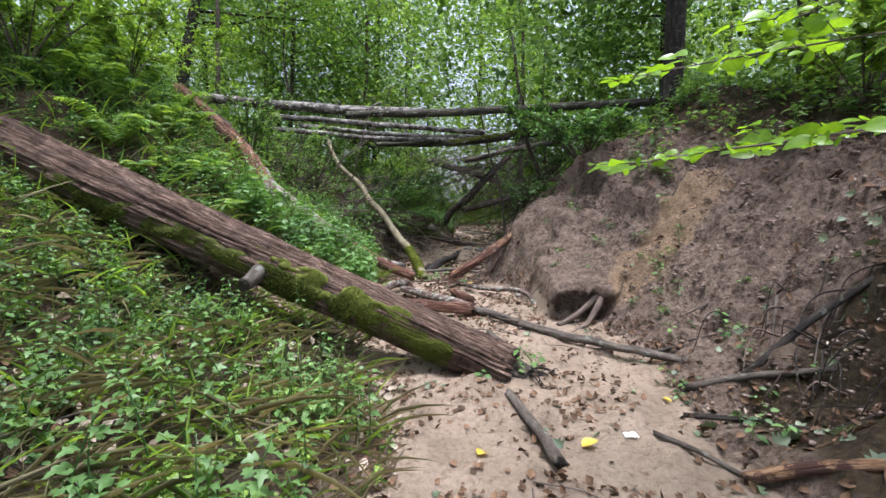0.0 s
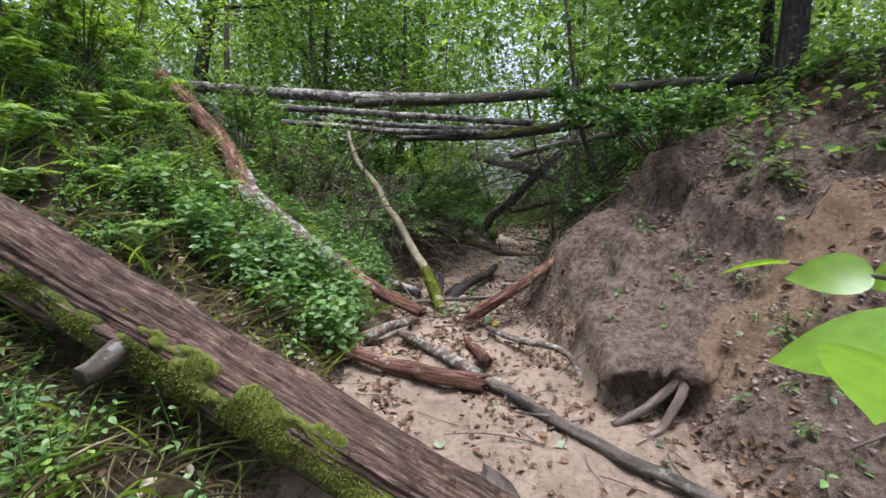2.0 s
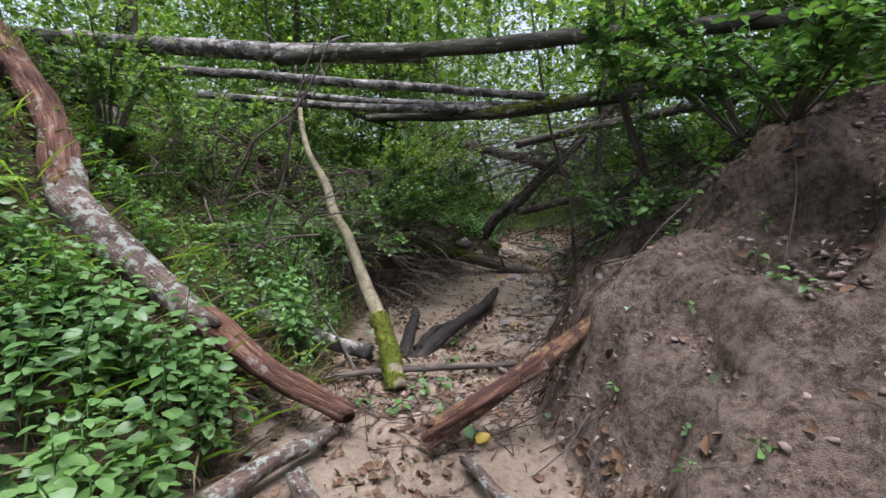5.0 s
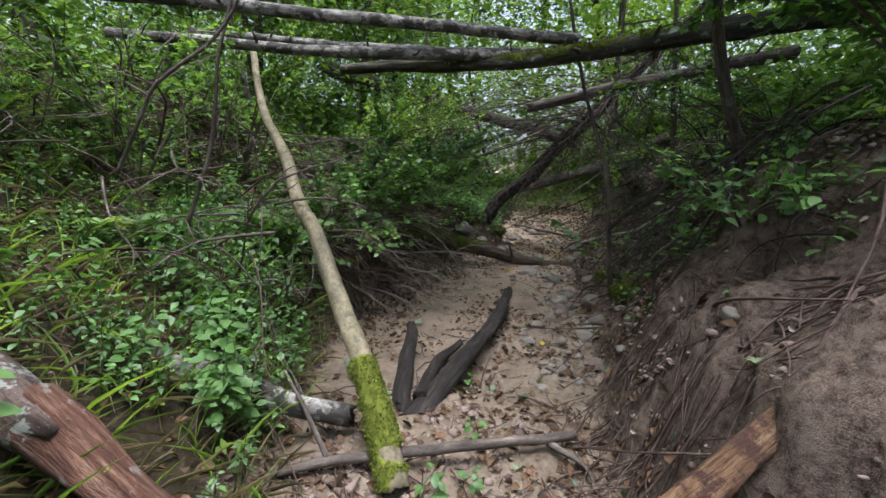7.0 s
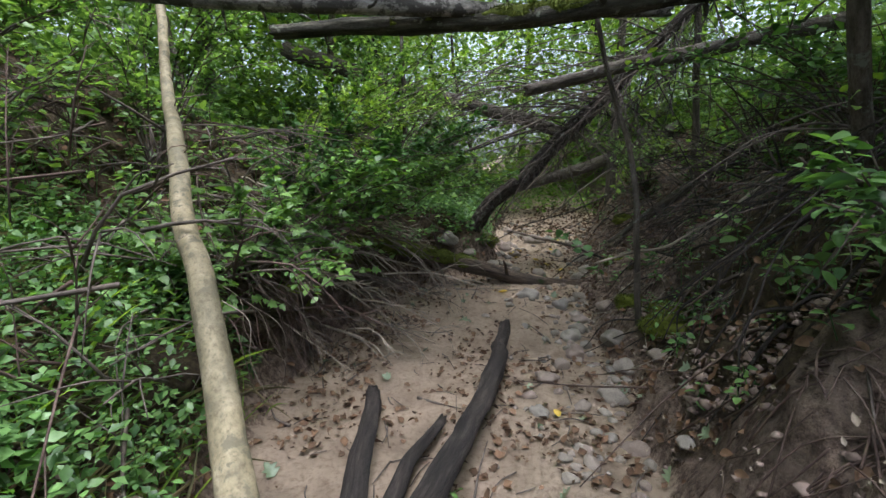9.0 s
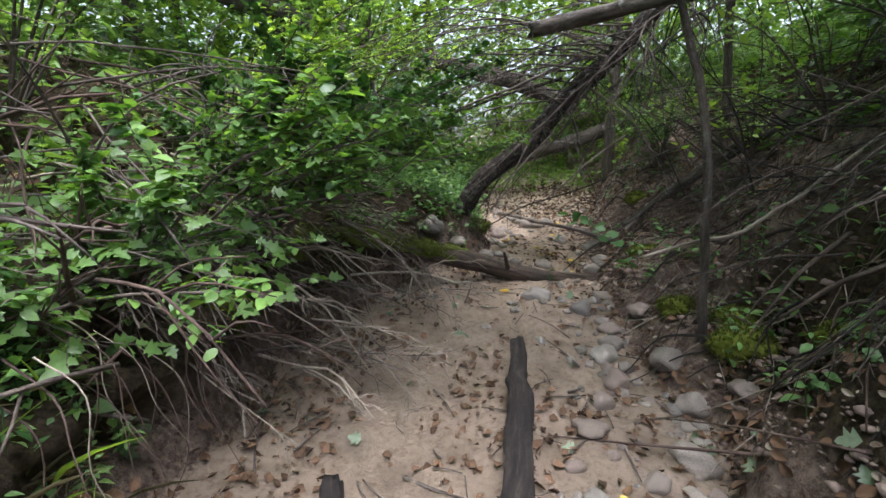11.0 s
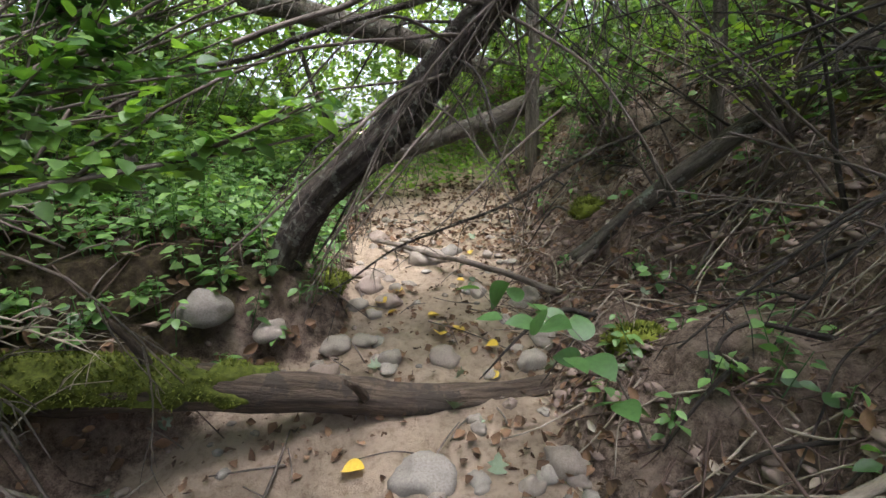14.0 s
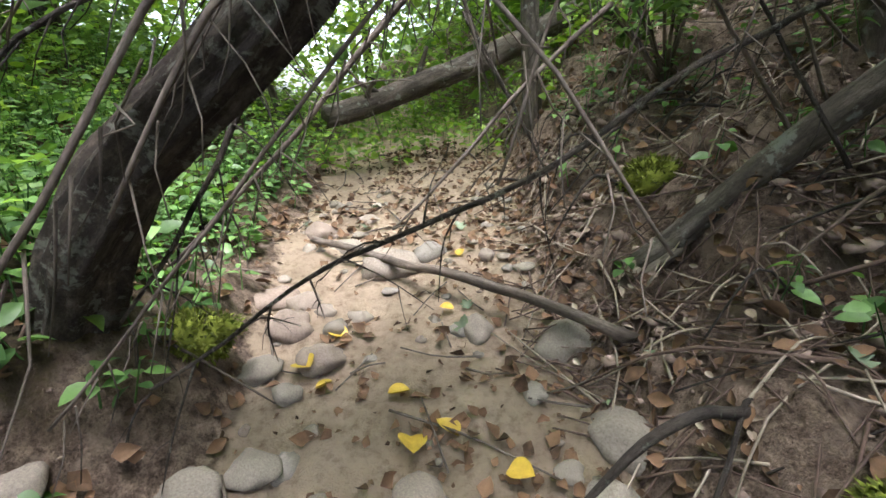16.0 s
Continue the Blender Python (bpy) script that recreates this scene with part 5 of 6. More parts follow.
# ---- stones ----
def stone_mesh(seed, flat):
    bm = bmesh.new()
    bmesh.ops.create_icosphere(bm, subdivisions=3, radius=1)
    for v in bm.verts:
        n = noise.noise(v.co * 1.1 + Vector((seed * 7.3, 0, 0))) * 0.36 + noise.noise(v.co * 2.4 + Vector((0, seed * 3.1, 0))) * 0.16
        v.co = v.co * (1 + n)
        v.co.z *= flat
    me = bpy.data.meshes.new("stone")
    bm.to_mesh(me)
    bm.free()
    me.materials.append(M_STONE)
    me.polygons.foreach_set("use_smooth", np.ones(len(me.polygons), bool))
    return me


STONES = [stone_mesh(k, f) for k, f in enumerate([0.62, 0.7, 0.5, 0.8, 0.45, 0.66])]


def stone(x, y, r, k=0, turn=0.0, label="rounded grey field stone on the sand", sink=0.48):
    ob = new("stone", STONES[k % 6])
    ob.scale = (r, r * (0.75 + 0.05 * (k % 5)), r)
    ob.location = (x, y, gz(x, y) + r * 0.6 * (1 - 2 * sink) * 0.8)
    ob.rotation_euler = (0, 0, turn)
    return tagged(ob, label, "stone", "stones in the stream bed")


for k, (x, y, r) in enumerate([(1.28, 9.92, 0.13), (0.93, 9.9, 0.1), (1.04, 9.2, 0.11), (0.78, 9.7, 0.085), (0.62, 9.4, 0.09), (0.94, 10.15, 0.1), (1.04, 10.3, 0.09), (1.25, 9.6, 0.1),
                               (1.1, 10.5, 0.1), (0.95, 10.75, 0.08), (1.35, 10.6, 0.11), (1.2, 10.95, 0.09), (0.8, 9.05, 0.06), (0.5, 8.9, 0.07), (1.0, 8.6, 0.09), (0.7, 8.4, 0.06), (1.12, 8.3, 0.06),
                               (1.05, 10.05, 0.06), (1.45, 9.5, 0.08), (1.5, 12.2, 0.12), (0.86, 11.72, 0.1), (0.58, 11.75, 0.075), (0.45, 11.92, 0.08), (0.3, 11.86, 0.08), (0.62, 12.35, 0.09), (0.5, 12.55, 0.1),
                               (0.42, 12.8, 0.12), (0.55, 12.72, 0.08), (0.4, 12.35, 0.09), (0.95, 12.95, 0.14), (1.15, 13.05, 0.1), (1.2, 12.35, 0.08), (0.75, 13.3, 0.1), (0.6, 13.55, 0.1), (0.9, 13.7, 0.08), (1.3, 11.6, 0.09), (1.45, 11.75, 0.11),
                               (-0.25, 11.7, 0.12), (0.0, 11.78, 0.09), (0.25, 11.65, 0.08), (0.2, 10.6, 0.06), (0.65, 11.0, 0.12), (0.45, 10.8, 0.05), (0.95, 5.62, 0.045), (1.35, 5.5, 0.05), (2.05, 3.55, 0.032), (1.9, 5.2, 0.028), (1.15, 7.0, 0.05)]):
    stone(x, y, r, k, k * 1.37)
g3 = np.random.default_rng(33)
for k in range(230):
    y = g3.uniform(8.0, 14.5)
    i, u, dl, dr = section(np.array([0.0]), np.array([y]))
    rx, lx = -dr[0], dl[0]
    x = rx - abs(g3.normal(0, 0.35)) if y < 11 or g3.random() < 0.4 else lx + abs(g3.normal(0, 0.3))
    stone(x, y, g3.uniform(0.014, 0.055), int(g3.integers(6)), g3.uniform(0, 6), "small pebble among the stream stones")


# ---- plants covering the banks ----
def scatter(n, x0, x1, y0, y1, keep, seed):
    g = np.random.default_rng(seed)
    x, y = g.uniform(x0, x1, n * 3), g.uniform(y0, y1, n * 3)
    i, u, dl, dr = section(x, y)
    ok = keep(x, y, dl, dr) > g.random(len(x))
    x, y = x[ok][:n], y[ok][:n]
    return np.stack([x, y, ground(x, y)], 1), g


def herbs(name, pts, g, height, size, per, mat, label, shape="oval", width=0.62, stems=True):
    """Low plants as one cover: leaves in whorls on thin stems."""
    n = len(pts)
    h = height * g.uniform(0.35, 1.2, n) * (0.7 + 0.9 * np.clip(vnoise(pts[:, 0] * 0.8, pts[:, 1] * 0.8, 61) + 0.5, 0, 1))
    lean = g.normal(0, 0.25, (n, 3)) * (1, 1, 0)
    k = np.repeat(np.arange(n), per)
    lvl = np.tile(np.linspace(0.35, 1, per), n) * g.uniform(0.85, 1.1, n * per)
    a = g.uniform(0, 6.28, n)[k] + np.tile(np.arange(per) * 2.4, n) + g.normal(0, 0.3, n * per)
    P = pts[k] + (lean[k] + (0, 0, 1)) * (h[k] * lvl)[:, None]
    D = np.stack([np.cos(a), np.sin(a), g.normal(0.05, 0.2, n * per)], 1)
    P = P + D * (0.25 * size)
    V, F, _ = leaves(P, D, size * g.uniform(0.55, 1.3, n * per) * (1.15 - 0.35 * np.tile(np.linspace(0, 1, per), n)), shape, width, 0.3, 0.15)
    t = new(name, made(name, V, F, mat, False))
    tagged(t, label, "plants", kind="stuff")
    if stems:
        top = pts + (lean + (0, 0, 1)) * h[:, None]
        w = 0.003
        o = np.array([[w, 0, 0], [-w, w, 0], [-w, -w, 0]])
        SV = np.concatenate([pts[:, None] - (0, 0, 0.03) + o, top[:, None] + o * 0.5], 1).reshape(-1, 3)
        q = np.array([[0, 1, 4, 3], [1, 2, 5, 4], [2, 0, 3, 5]])
        SF = (q[None] + (np.arange(n) * 6)[:, None, None]).reshape(-1, 4)
        s = new("plant_stems", made("plant_stems", SV, SF, M_LEAF_DARK, False))
        tagged(s, "thin green stems of the bank plants", "plants", kind="stuff")
    return t


near_red = lambda x, y: np.where((np.abs(y - 6.2 - np.clip(-0.4 - x, 0, 2) * 0.1 - np.clip(-2.4 - x, 0, 2) * 0.55) < 0.42) & (x > -3.6), 0.15, 1)
ok_left = lambda x, y, dl, dr: near_red(x, y) * np.where(dl > 1.4, 0.8, 1) * np.where(dl > 0.1, np.where(dl > 1.4, 0.6, 0) + np.clip(0.5 + 1.6 * (vnoise(x * 0.9, y * 0.9, 71) + 0.3), 0.12, 1) * np.clip(0.35 + 2.2 * (vnoise(x * 2.6, y * 2.6, 73) + 0.15), 0.06, 1) * np.where((np.abs(y - 3.4 - (0.46 - x) * 0.16) < 0.4) & (x > -3.3), 0.04, 1), 0)
pts, g = scatter(9600, -6.5, 0.4, -2.5, 9.0, lambda x, y, dl, dr: ok_left(x, y, dl, dr) * np.where((y < 3.0) & (dl < 2.2), np.clip(0.25 + 2.2 * vnoise(x * 1.7, y * 1.7, 77), 0.06, 0.9), 1) * np.where((y > 4.1) & (y < 5.4) & (dl < 1.3), 0.1, 1), 301)
herbs("bank_herbs", pts[::2], g, 0.24, 0.038, 13, M_LEAF, "dense green herbs covering the bank", "oval")
herbs("bank_nettles", pts[1::4], g, 0.3, 0.052, 13, M_LEAF_FAR, "nettles and grasses among the bank herbs", "lance", 0.5)
herbs("bank_clover", pts[3::4], g, 0.13, 0.028, 14, M_LEAF_YEL, "small round-leaved plants on the bank", "round", 0.8)


def plant(name, height, size, count, mat, label, seed, group, shape="oval", width=0.66):
    """One herb: a stem and single leaves."""
    g = np.random.default_rng(seed)
    t = thing(name, (0, 0, -50), label, "plant", group)
    o = np.array([0, 0, -50.0])
    top = o + (g.normal(0, 0.08), g.normal(0, 0.08), height)
    part("stem", clean(tube([o - (0, 0, 0.04), (o + top) / 2 + g.normal(0, 0.02, 3), top], 0.005, 0.002, 5, 0.08, 0, 0, seed)), M_LEAF_DARK, t)
    for k in range(count):
        f = 0.35 + 0.65 * k / (count - 1)
        p = o + (top - o) * f
        a = k * 2.4 + g.normal(0, 0.3)
        d = np.array([math.cos(a), math.sin(a), g.normal(0.1, 0.15)])
        part("leaf", leaves([p + d * size * 0.35], [d], [size * g.uniform(0.75, 1.2) * (1.2 - 0.5 * f)], shape, width, 0.3, 0.15), mat, t, smooth=False)
    return t


def plant_out(sources, pts, g):
    for k, p in enumerate(pts):
        copy_thing(sources[k % len(sources)], pose(*p, g.normal(0, 8), g.normal(0, 8), g.uniform(0, 360)) @ Matrix.Scale(g.uniform(0.75, 1.3), 4))
    for s in sources:
        for c in list(s.children):
            bpy.data.objects.remove(c)
        bpy.data.objects.remove(s)


rasp = [plant("raspberry_plant", 0.36 + 0.05 * k, 0.082, 20, M_LEAF, "broad-leaved green raspberry plant on the bank", 340 + k, "raspberry plants on the bank") for k in range(4)]
pts, g = scatter(125, -2.5, -0.75, 4.85, 7.0, lambda x, y, dl, dr: np.where((dl > 0.05) & (x < -0.75 - 0.15 * (y - 5)) & (y < 5.95), 0.9, 0), 302)
more, _ = scatter(18, -2.1, -0.85, 6.6, 7.7, lambda x, y, dl, dr: np.where((dl > 0.1) & ((y < 7.1) | (y > 7.5)), 0.9, 0), 316)
plant_out(rasp, np.vstack([pts, more]), g)
nett = [plant("nettle_plant", 0.28 + 0.05 * k, 0.055, 16, M_LEAF if k % 2 else M_LEAF_MID, "leafy green herb on the near bank", 350 + k, "herbs on the near bank", "maple", 0.62) for k in range(4)]
pts, g = scatter(70, -2.9, -0.35, 1.2, 3.1, lambda x, y, dl, dr: np.where(dl > 0.1, 0.8, 0), 307)
plant_out(nett, pts, g)
pts, g = scatter(900, -2.2, 0.1, 0.3, 3.1, lambda x, y, dl, dr: np.where((dl > -0.25) & (dl < 0.9), np.clip(0.2 + 2 * vnoise(x * 2, y * 2, 75), 0.03, 1), 0), 303)
herbs("seedling_herbs", pts, g, 0.15, 0.036, 12, M_LEAF_YEL, "bright low seedlings beside the sand", "maple", 0.7)
pts, g = scatter(3000, -6, 6, 8.5, 20, lambda x, y, dl, dr: np.where(dl > 0.25, ok_left(x, y, dl, dr), np.where(dr > 1.5, 0.7, 0)), 304)
herbs("far_bank_herbs", pts, g, 0.32, 0.09, 8, M_LEAF_FAR, "mixed green herbs on the farther banks", "lance", 0.7)
pts, g = scatter(1500, 1.6, 7, 0, 10, lambda x, y, dl, dr: np.where(dr > 1.75 + 0.4 * np.sin(y * 2), 0.9, np.where((y > 7.4) & (dr > 0.5), 0.3, 0)), 305)
herbs("rim_herbs", pts, g, 0.34, 0.085, 9, M_LEAF_FAR, "green undergrowth along the bank top", "oval")
pts, g = scatter(5200, -22, 22, 9, 40, lambda x, y, dl, dr: np.where(np.maximum(dl, dr) > 2.0, 0.9, 0), 306)
herbs("forest_undergrowth", pts, g, 0.9, 0.17, 9, M_LEAF_FAR, "forest undergrowth of mixed green shrubs", "diamond", 0.6, False)

# dry grass blades and stalks on the near bank
pts, g = scatter(7000, -3.5, 0.3, 0.0, 8.8, lambda x, y, dl, dr: np.where(dl > 0.0, 0.5, 0), 311)
a = g.uniform(0, 6.28, len(pts))
D = np.stack([np.cos(a), np.sin(a), g.uniform(0.1, 1.2, len(pts))], 1)
V, F, _ = leaves(pts, D, g.uniform(0.12, 0.38, len(pts)), "lance", 0.014, 0.35, 0.1)
tagged(new("dry_grass", made("dry_grass", V, F, M_GRASS, False)), "dry straw-coloured grass blades among the herbs", "grass", kind="stuff")

pts, g = scatter(700, -3.2, 0.1, 0.0, 3.3, lambda x, y, dl, dr: np.where(dl > 0.05, 0.8, 0), 315)
a = g.uniform(0, 6.28, len(pts))
D = np.stack([np.cos(a), np.sin(a), g.uniform(0.0, 0.7, len(pts))], 1)
V, F, _ = leaves(pts + (0, 0, 0.1), D, g.uniform(0.25, 0.6, len(pts)), "lance", 0.012, 0.3, 0.1)
tagged(new("dead_stalks", made("dead_stalks", V, F, M_GRASS, False)), "fallen straw-coloured stalks over the near bank", "grass", kind="stuff")
pts, g = scatter(4200, -4.8, 0.2, 0.0, 8.8, lambda x, y, dl, dr: np.where(dl > 0.0, 0.6, 0), 314)
a = g.uniform(0, 6.28, len(pts))
D = np.stack([np.cos(a), np.sin(a), g.uniform(0.6, 2.2, len(pts))], 1)
V, F, _ = leaves(pts, D, g.uniform(0.14, 0.42, len(pts)), "lance", 0.022, 0.45, 0.1)
tagged(new("green_grass", made("green_grass", V, F, M_LEAF_YEL, False)), "thin arching green grass blades among the herbs", "grass", kind="stuff")

# ---- fallen leaves and bits ----
def litter(name, n, box, keep, size, mat, label, seed, shape="oval", width=0.6):
    pts, g = scatter(n, *box, keep, seed)
    a = g.uniform(0, 6.28, len(pts))
    e = 0.02
    nx_ = -(ground(pts[:, 0] + e, pts[:, 1]) - ground(pts[:, 0] - e, pts[:, 1])) / (2 * e)
    ny_ = -(ground(pts[:, 0], pts[:, 1] + e) - ground(pts[:, 0], pts[:, 1] - e)) / (2 * e)
    N = unit(np.stack([nx_, ny_, np.ones(len(pts))], 1) + g.normal(0, 0.42, (len(pts), 3)))
    D = np.stack([np.cos(a), np.sin(a), np.zeros(len(pts))], 1)
    D = unit(D - N * np.einsum("ij,ij->i", D, N)[:, None])
    s = g.uniform(*size, len(pts))
    V, F, _ = leaves(pts + N * 0.008, D, s, shape, width, -0.2, 0.45, N)
    return tagged(new(name, made(name, V, F, mat, False)), label, "leaf litter", kind="stuff")


in_bed = lambda x, y, dl, dr: np.where(np.maximum(dl, dr) < 0.15, np.clip(0.2 + 1.6 * (vnoise(x * 2.2, y * 2.2, 81) + 0.2) + 0.8 * vnoise(x * 6, y * 6, 83), 0.03, 1) * np.where(y > 11.2, 1.2, 1), 0)
litter("bed_litter", 10500, (-1.5, 2.8, -0.5, 16), in_bed, (0.014, 0.066), M_LITTER, "small brown leaf scraps scattered over the sand", 321, "lance", 0.75)
litter("near_litter", 1600, (-3.2, 0.2, 0.2, 3.4), lambda x, y, dl, dr: np.where(dl > -0.1, 0.8, 0), (0.03, 0.08), M_PAPERY, "pale curled dead leaves on the near bank", 343, "oval", 0.6)
litter("bank_litter", 12000, (-5, 5, -0.5, 16), lambda x, y, dl, dr: np.where(np.maximum(dl, dr) > 0.0, 0.8, 0) * np.where((dr > 0.2) & (dr < 1.8) & (y > 3) & (y < 7.5), 0.35, 1), (0.03, 0.085), M_LITTER, "brown fallen leaves on the soil banks", 322)
litter("green_fallen_leaves", 240, (-1.6, 3.2, 0, 14), lambda x, y, dl, dr: np.where((dl < 0.4) & (dr < 1.2), 0.5, 0), (0.04, 0.09), M_LEAF_FALLEN, "grey-green leaves fallen on sand and soil", 323, "maple", 0.8)
for k, (x, y) in enumerate([(0.6, 12.2), (1.0, 11.88), (0.87, 11.92), (1.05, 11.5), (0.72, 12.45), (0.55, 12.32), (1.3, 12.95), (0.9, 12.1), (0.35, 11.1), (0.62, 8.9), (0.2, 2.3), (0.75, 2.4), (1.5, 2.9), (-0.55, 5.3), (0.35, 6.2), (1.15, 12.5), (1.1, 11.75)]):
    z = gz(x, y) + 0.012
    c = k * 2.3
    solo("yellow_leaf", leaves([(x, y, z)], [(math.cos(c), math.sin(c), 0.05)], [0.06 + 0.02 * (k % 3)], "broad", 0.8, -0.25, 0.5, [(0.25 * math.sin(k), 0.25 * math.cos(k), 1)]), M_LEAF_YELLOW, "yellow fallen leaf lying on the bed", "leaf", "yellow fallen leaves", smooth=False)
bm = bmesh.new()
bmesh.ops.create_grid(bm, x_segments=6, y_segments=5, size=0.5)
for v in bm.verts:
    v.co = Vector((v.co.x * 0.075, v.co.y * 0.06, 0.012 * noise.noise(v.co * 5) + 0.012))
me = bpy.data.meshes.new("paper_scrap")
bm.to_mesh(me)
bm.free()
me.materials.append(M_PAPER)
sc = new("paper_scrap", me)
sc.location = (1.07, 2.52, gz(1.07, 2.52))
tagged(sc, "small crumpled white scrap on the sand", "litter")

# loose twigs on the ground and roots in the banks
def loose_twigs(name, n, box, keep, ln, r, mat, label, seed, hang=False):
    pts, g = scatter(n, *box, keep, seed)
    out = []
    for k, p in enumerate(pts):
        a = g.uniform(0, 6.28)
        L = g.uniform(*ln)
        d = np.array([math.cos(a), math.sin(a), 0]) * L
        q = p + d
        q[2] = gz(q[0], q[1]) + 0.015
        m = (p + q) / 2 + g.normal(0, 0.05 * L, 3)
        m[2] = max(gz(m[0], m[1]) + 0.015, m[2])
        out.append(tube([p + (0, 0, 0.015), m, q], g.uniform(*r), 0.003, 5, L / 5, 0.08, 0, k))
    V, F, G = joined(out)
    return tagged(new(name, made(name, *clean((V, F, G))[:2], mat, True, G)), label, "twigs", kind="stuff")


loose_twigs("fallen_twigs", 190, (-2.6, 3.4, 0, 16), lambda x, y, dl, dr: 0.6 * np.ones_like(x), (0.1, 0.6), (0.004, 0.011), M_TWIG, "dry fallen twigs on sand and soil", 331)
loose_twigs("bank_debris", 270, (-3.4, 3.6, 6.5, 14), lambda x, y, dl, dr: np.where(np.maximum(dl, dr) > 0.1, 0.8, 0), (0.3, 1.1), (0.004, 0.011), M_DEADTWIG, "tangled dead sticks on the dark banks", 332)
brush = thing("brush_pile", (-1.0, 10.8, gz(-1.0, 10.8)), "heap of bare grey branches over the stream bank", "branches")
g5 = np.random.default_rng(55)
for k in range(60):
    x, y = g5.uniform(-2.2, -0.8), g5.uniform(9.3, 11.5)
    p = np.array([x, y, gz(x, y) + g5.uniform(0.05, 0.55)])
    part("branch", joined(twigs(p, (0.9, g5.uniform(-0.9, 0.1), g5.uniform(-0.35, 0.1)), g5.uniform(0.5, 1.1), g5.uniform(0.006, 0.014), 2, 4, 560 + k, 0.2, 0.4, 4)), M_PALETWIG if k % 2 else M_TWIG, brush)
brush2 = thing("brush_pile", (-2.4, 8.6, gz(-2.4, 8.6)), "tangle of dry sticks behind the leaning pole", "branches")
for k in range(85):
    x, y = g5.uniform(-3.2, -1.2), g5.uniform(7.7, 9.6)
    p = np.array([x, y, gz(x, y) + g5.uniform(0.1, 0.9)])
    part("branch", joined(twigs(p, (g5.uniform(-0.6, 0.9), g5.uniform(-0.9, 0.2), g5.uniform(-0.5, 0.7)), g5.uniform(0.5, 1.1), g5.uniform(0.006, 0.012), 1, 5, 660 + k, 0.15, 0.5, 4)), M_TWIG if k % 2 else M_DEADTWIG, brush2)
g6 = np.random.default_rng(66)
brush5 = thing("dead_brush", (-1.6, 10.2, gz(-1.6, 10.2)), "grey dead boughs spread over the bushes", "branches")
for k in range(26):
    y = g6.uniform(9.5, 11.4)
    a = np.array([g6.uniform(-2.6, -1.7), y, 0])
    a[2] = gz(a[0], a[1]) + g6.uniform(0.2, 1.0)
    e = np.array([g6.uniform(-1.0, -0.2), y + g6.uniform(-0.9, 0.2), g6.uniform(0.85, 2.1)])
    part("bough", bough(a, e, g6.uniform(0.005, 0.011), 1300 + k, 0.24, 0.07), M_TWIG if k % 3 else M_DEADTWIG, brush5)
under_roots = thing("bank_rootlets", (-1.0, 9.8, gz(-1.0, 9.8)), "pale rootlets hanging under the bank edge", "roots")
for k in range(60):
    y = g6.uniform(8.6, 11.1)
    x = float(-section(np.array([0.0]), np.array([y]))[2][0]) * -1 - g6.uniform(0.0, 0.25)
    z = g6.uniform(0.75, 1.0)
    line = [(x - 0.1, y, z + 0.1), (x + 0.08, y - 0.05, z), (x + 0.16 + g6.normal(0, 0.05), y - 0.1, z - g6.uniform(0.12, 0.3)), (x + 0.2 + g6.normal(0, 0.08), y - 0.12 + g6.normal(0, 0.05), z - g6.uniform(0.35, 0.5))]
    part("rootlet", clean(tube(line, g6.uniform(0.002, 0.005), 0.0015, 5, 0.05, 0.1, 0.02, k)), M_PALETWIG if k % 4 == 0 else M_DEADTWIG, under_roots)


# ---- crumbled soil, roots and moss on the right bank ----
def clods(name, n, box, keep, size, mat, label, seed):
    pts, g = scatter(n, *box, keep, seed)
    bm = bmesh.new()
    bmesh.ops.create_icosphere(bm, subdivisions=1, radius=1)
    base_v = np.array([v.co[:] for v in bm.verts])
    base_f = np.array([[v.index for v in f.verts] for f in bm.faces])
    bm.free()
    s = size[0] * (size[1] / size[0]) ** (g.random(len(pts)) ** 2.2)
    V = pts[:, None] + base_v[None] * (s[:, None, None] * g.uniform(0.4, 1.35, (len(pts), len(base_v), 1))) * (1, 1, 0.6)
    F = (base_f[None] + (np.arange(len(pts)) * len(base_v))[:, None, None]).reshape(-1, 3)
    return tagged(new(name, made(name, V.reshape(-1, 3), F, mat, False)), label, "soil", kind="stuff")


clods("soil_clods", 15000, (0.8, 5, 2.2, 8.4), lambda x, y, dl, dr: np.where((dr > 0.0) & (dr < 2.4), np.clip(0.3 + 1.5 * vnoise(x * 2.5, y * 2.5, 91), 0.03, 1), 0), (0.004, 0.026), M_SOIL, "crumbled brown soil clods on the slope", 501)
clods("soil_clods", 2200, (-3, 3.5, 3.5, 14.5), lambda x, y, dl, dr: np.where((np.maximum(dl, dr) > -0.05) & (np.maximum(dl, dr) < 1.2), 0.5, 0), (0.006, 0.04), M_SOIL, "soil crumbs along the bank foot", 502)
litter("pale_litter", 1300, (0.8, 4.5, 2.5, 13), lambda x, y, dl, dr: np.where((dr > 0) & (dr < 2.3), 0.6, 0), (0.012, 0.045), M_PAPERY, "pale dry leaf scraps on the slope", 324, "lance", 0.5)


clods("bank_rubble", 8000, (1.2, 3.8, 7.6, 14.5), lambda x, y, dl, dr: np.where((dr > 0.0) & (dr < 2.2), np.clip(0.35 + 1.5 * vnoise(x * 2.5, y * 2.5, 95), 0.03, 1), 0), (0.006, 0.045), M_SOIL, "crumbled soil and bark on the shaded bank", 505)
litter("bank_chips", 5000, (1.1, 3.8, 8.0, 14.5), lambda x, y, dl, dr: np.where((dr > -0.1) & (dr < 2.2), 0.8, 0), (0.014, 0.05), M_LITTER, "brown leaf and bark scraps on the shaded bank", 329, "lance", 0.6)


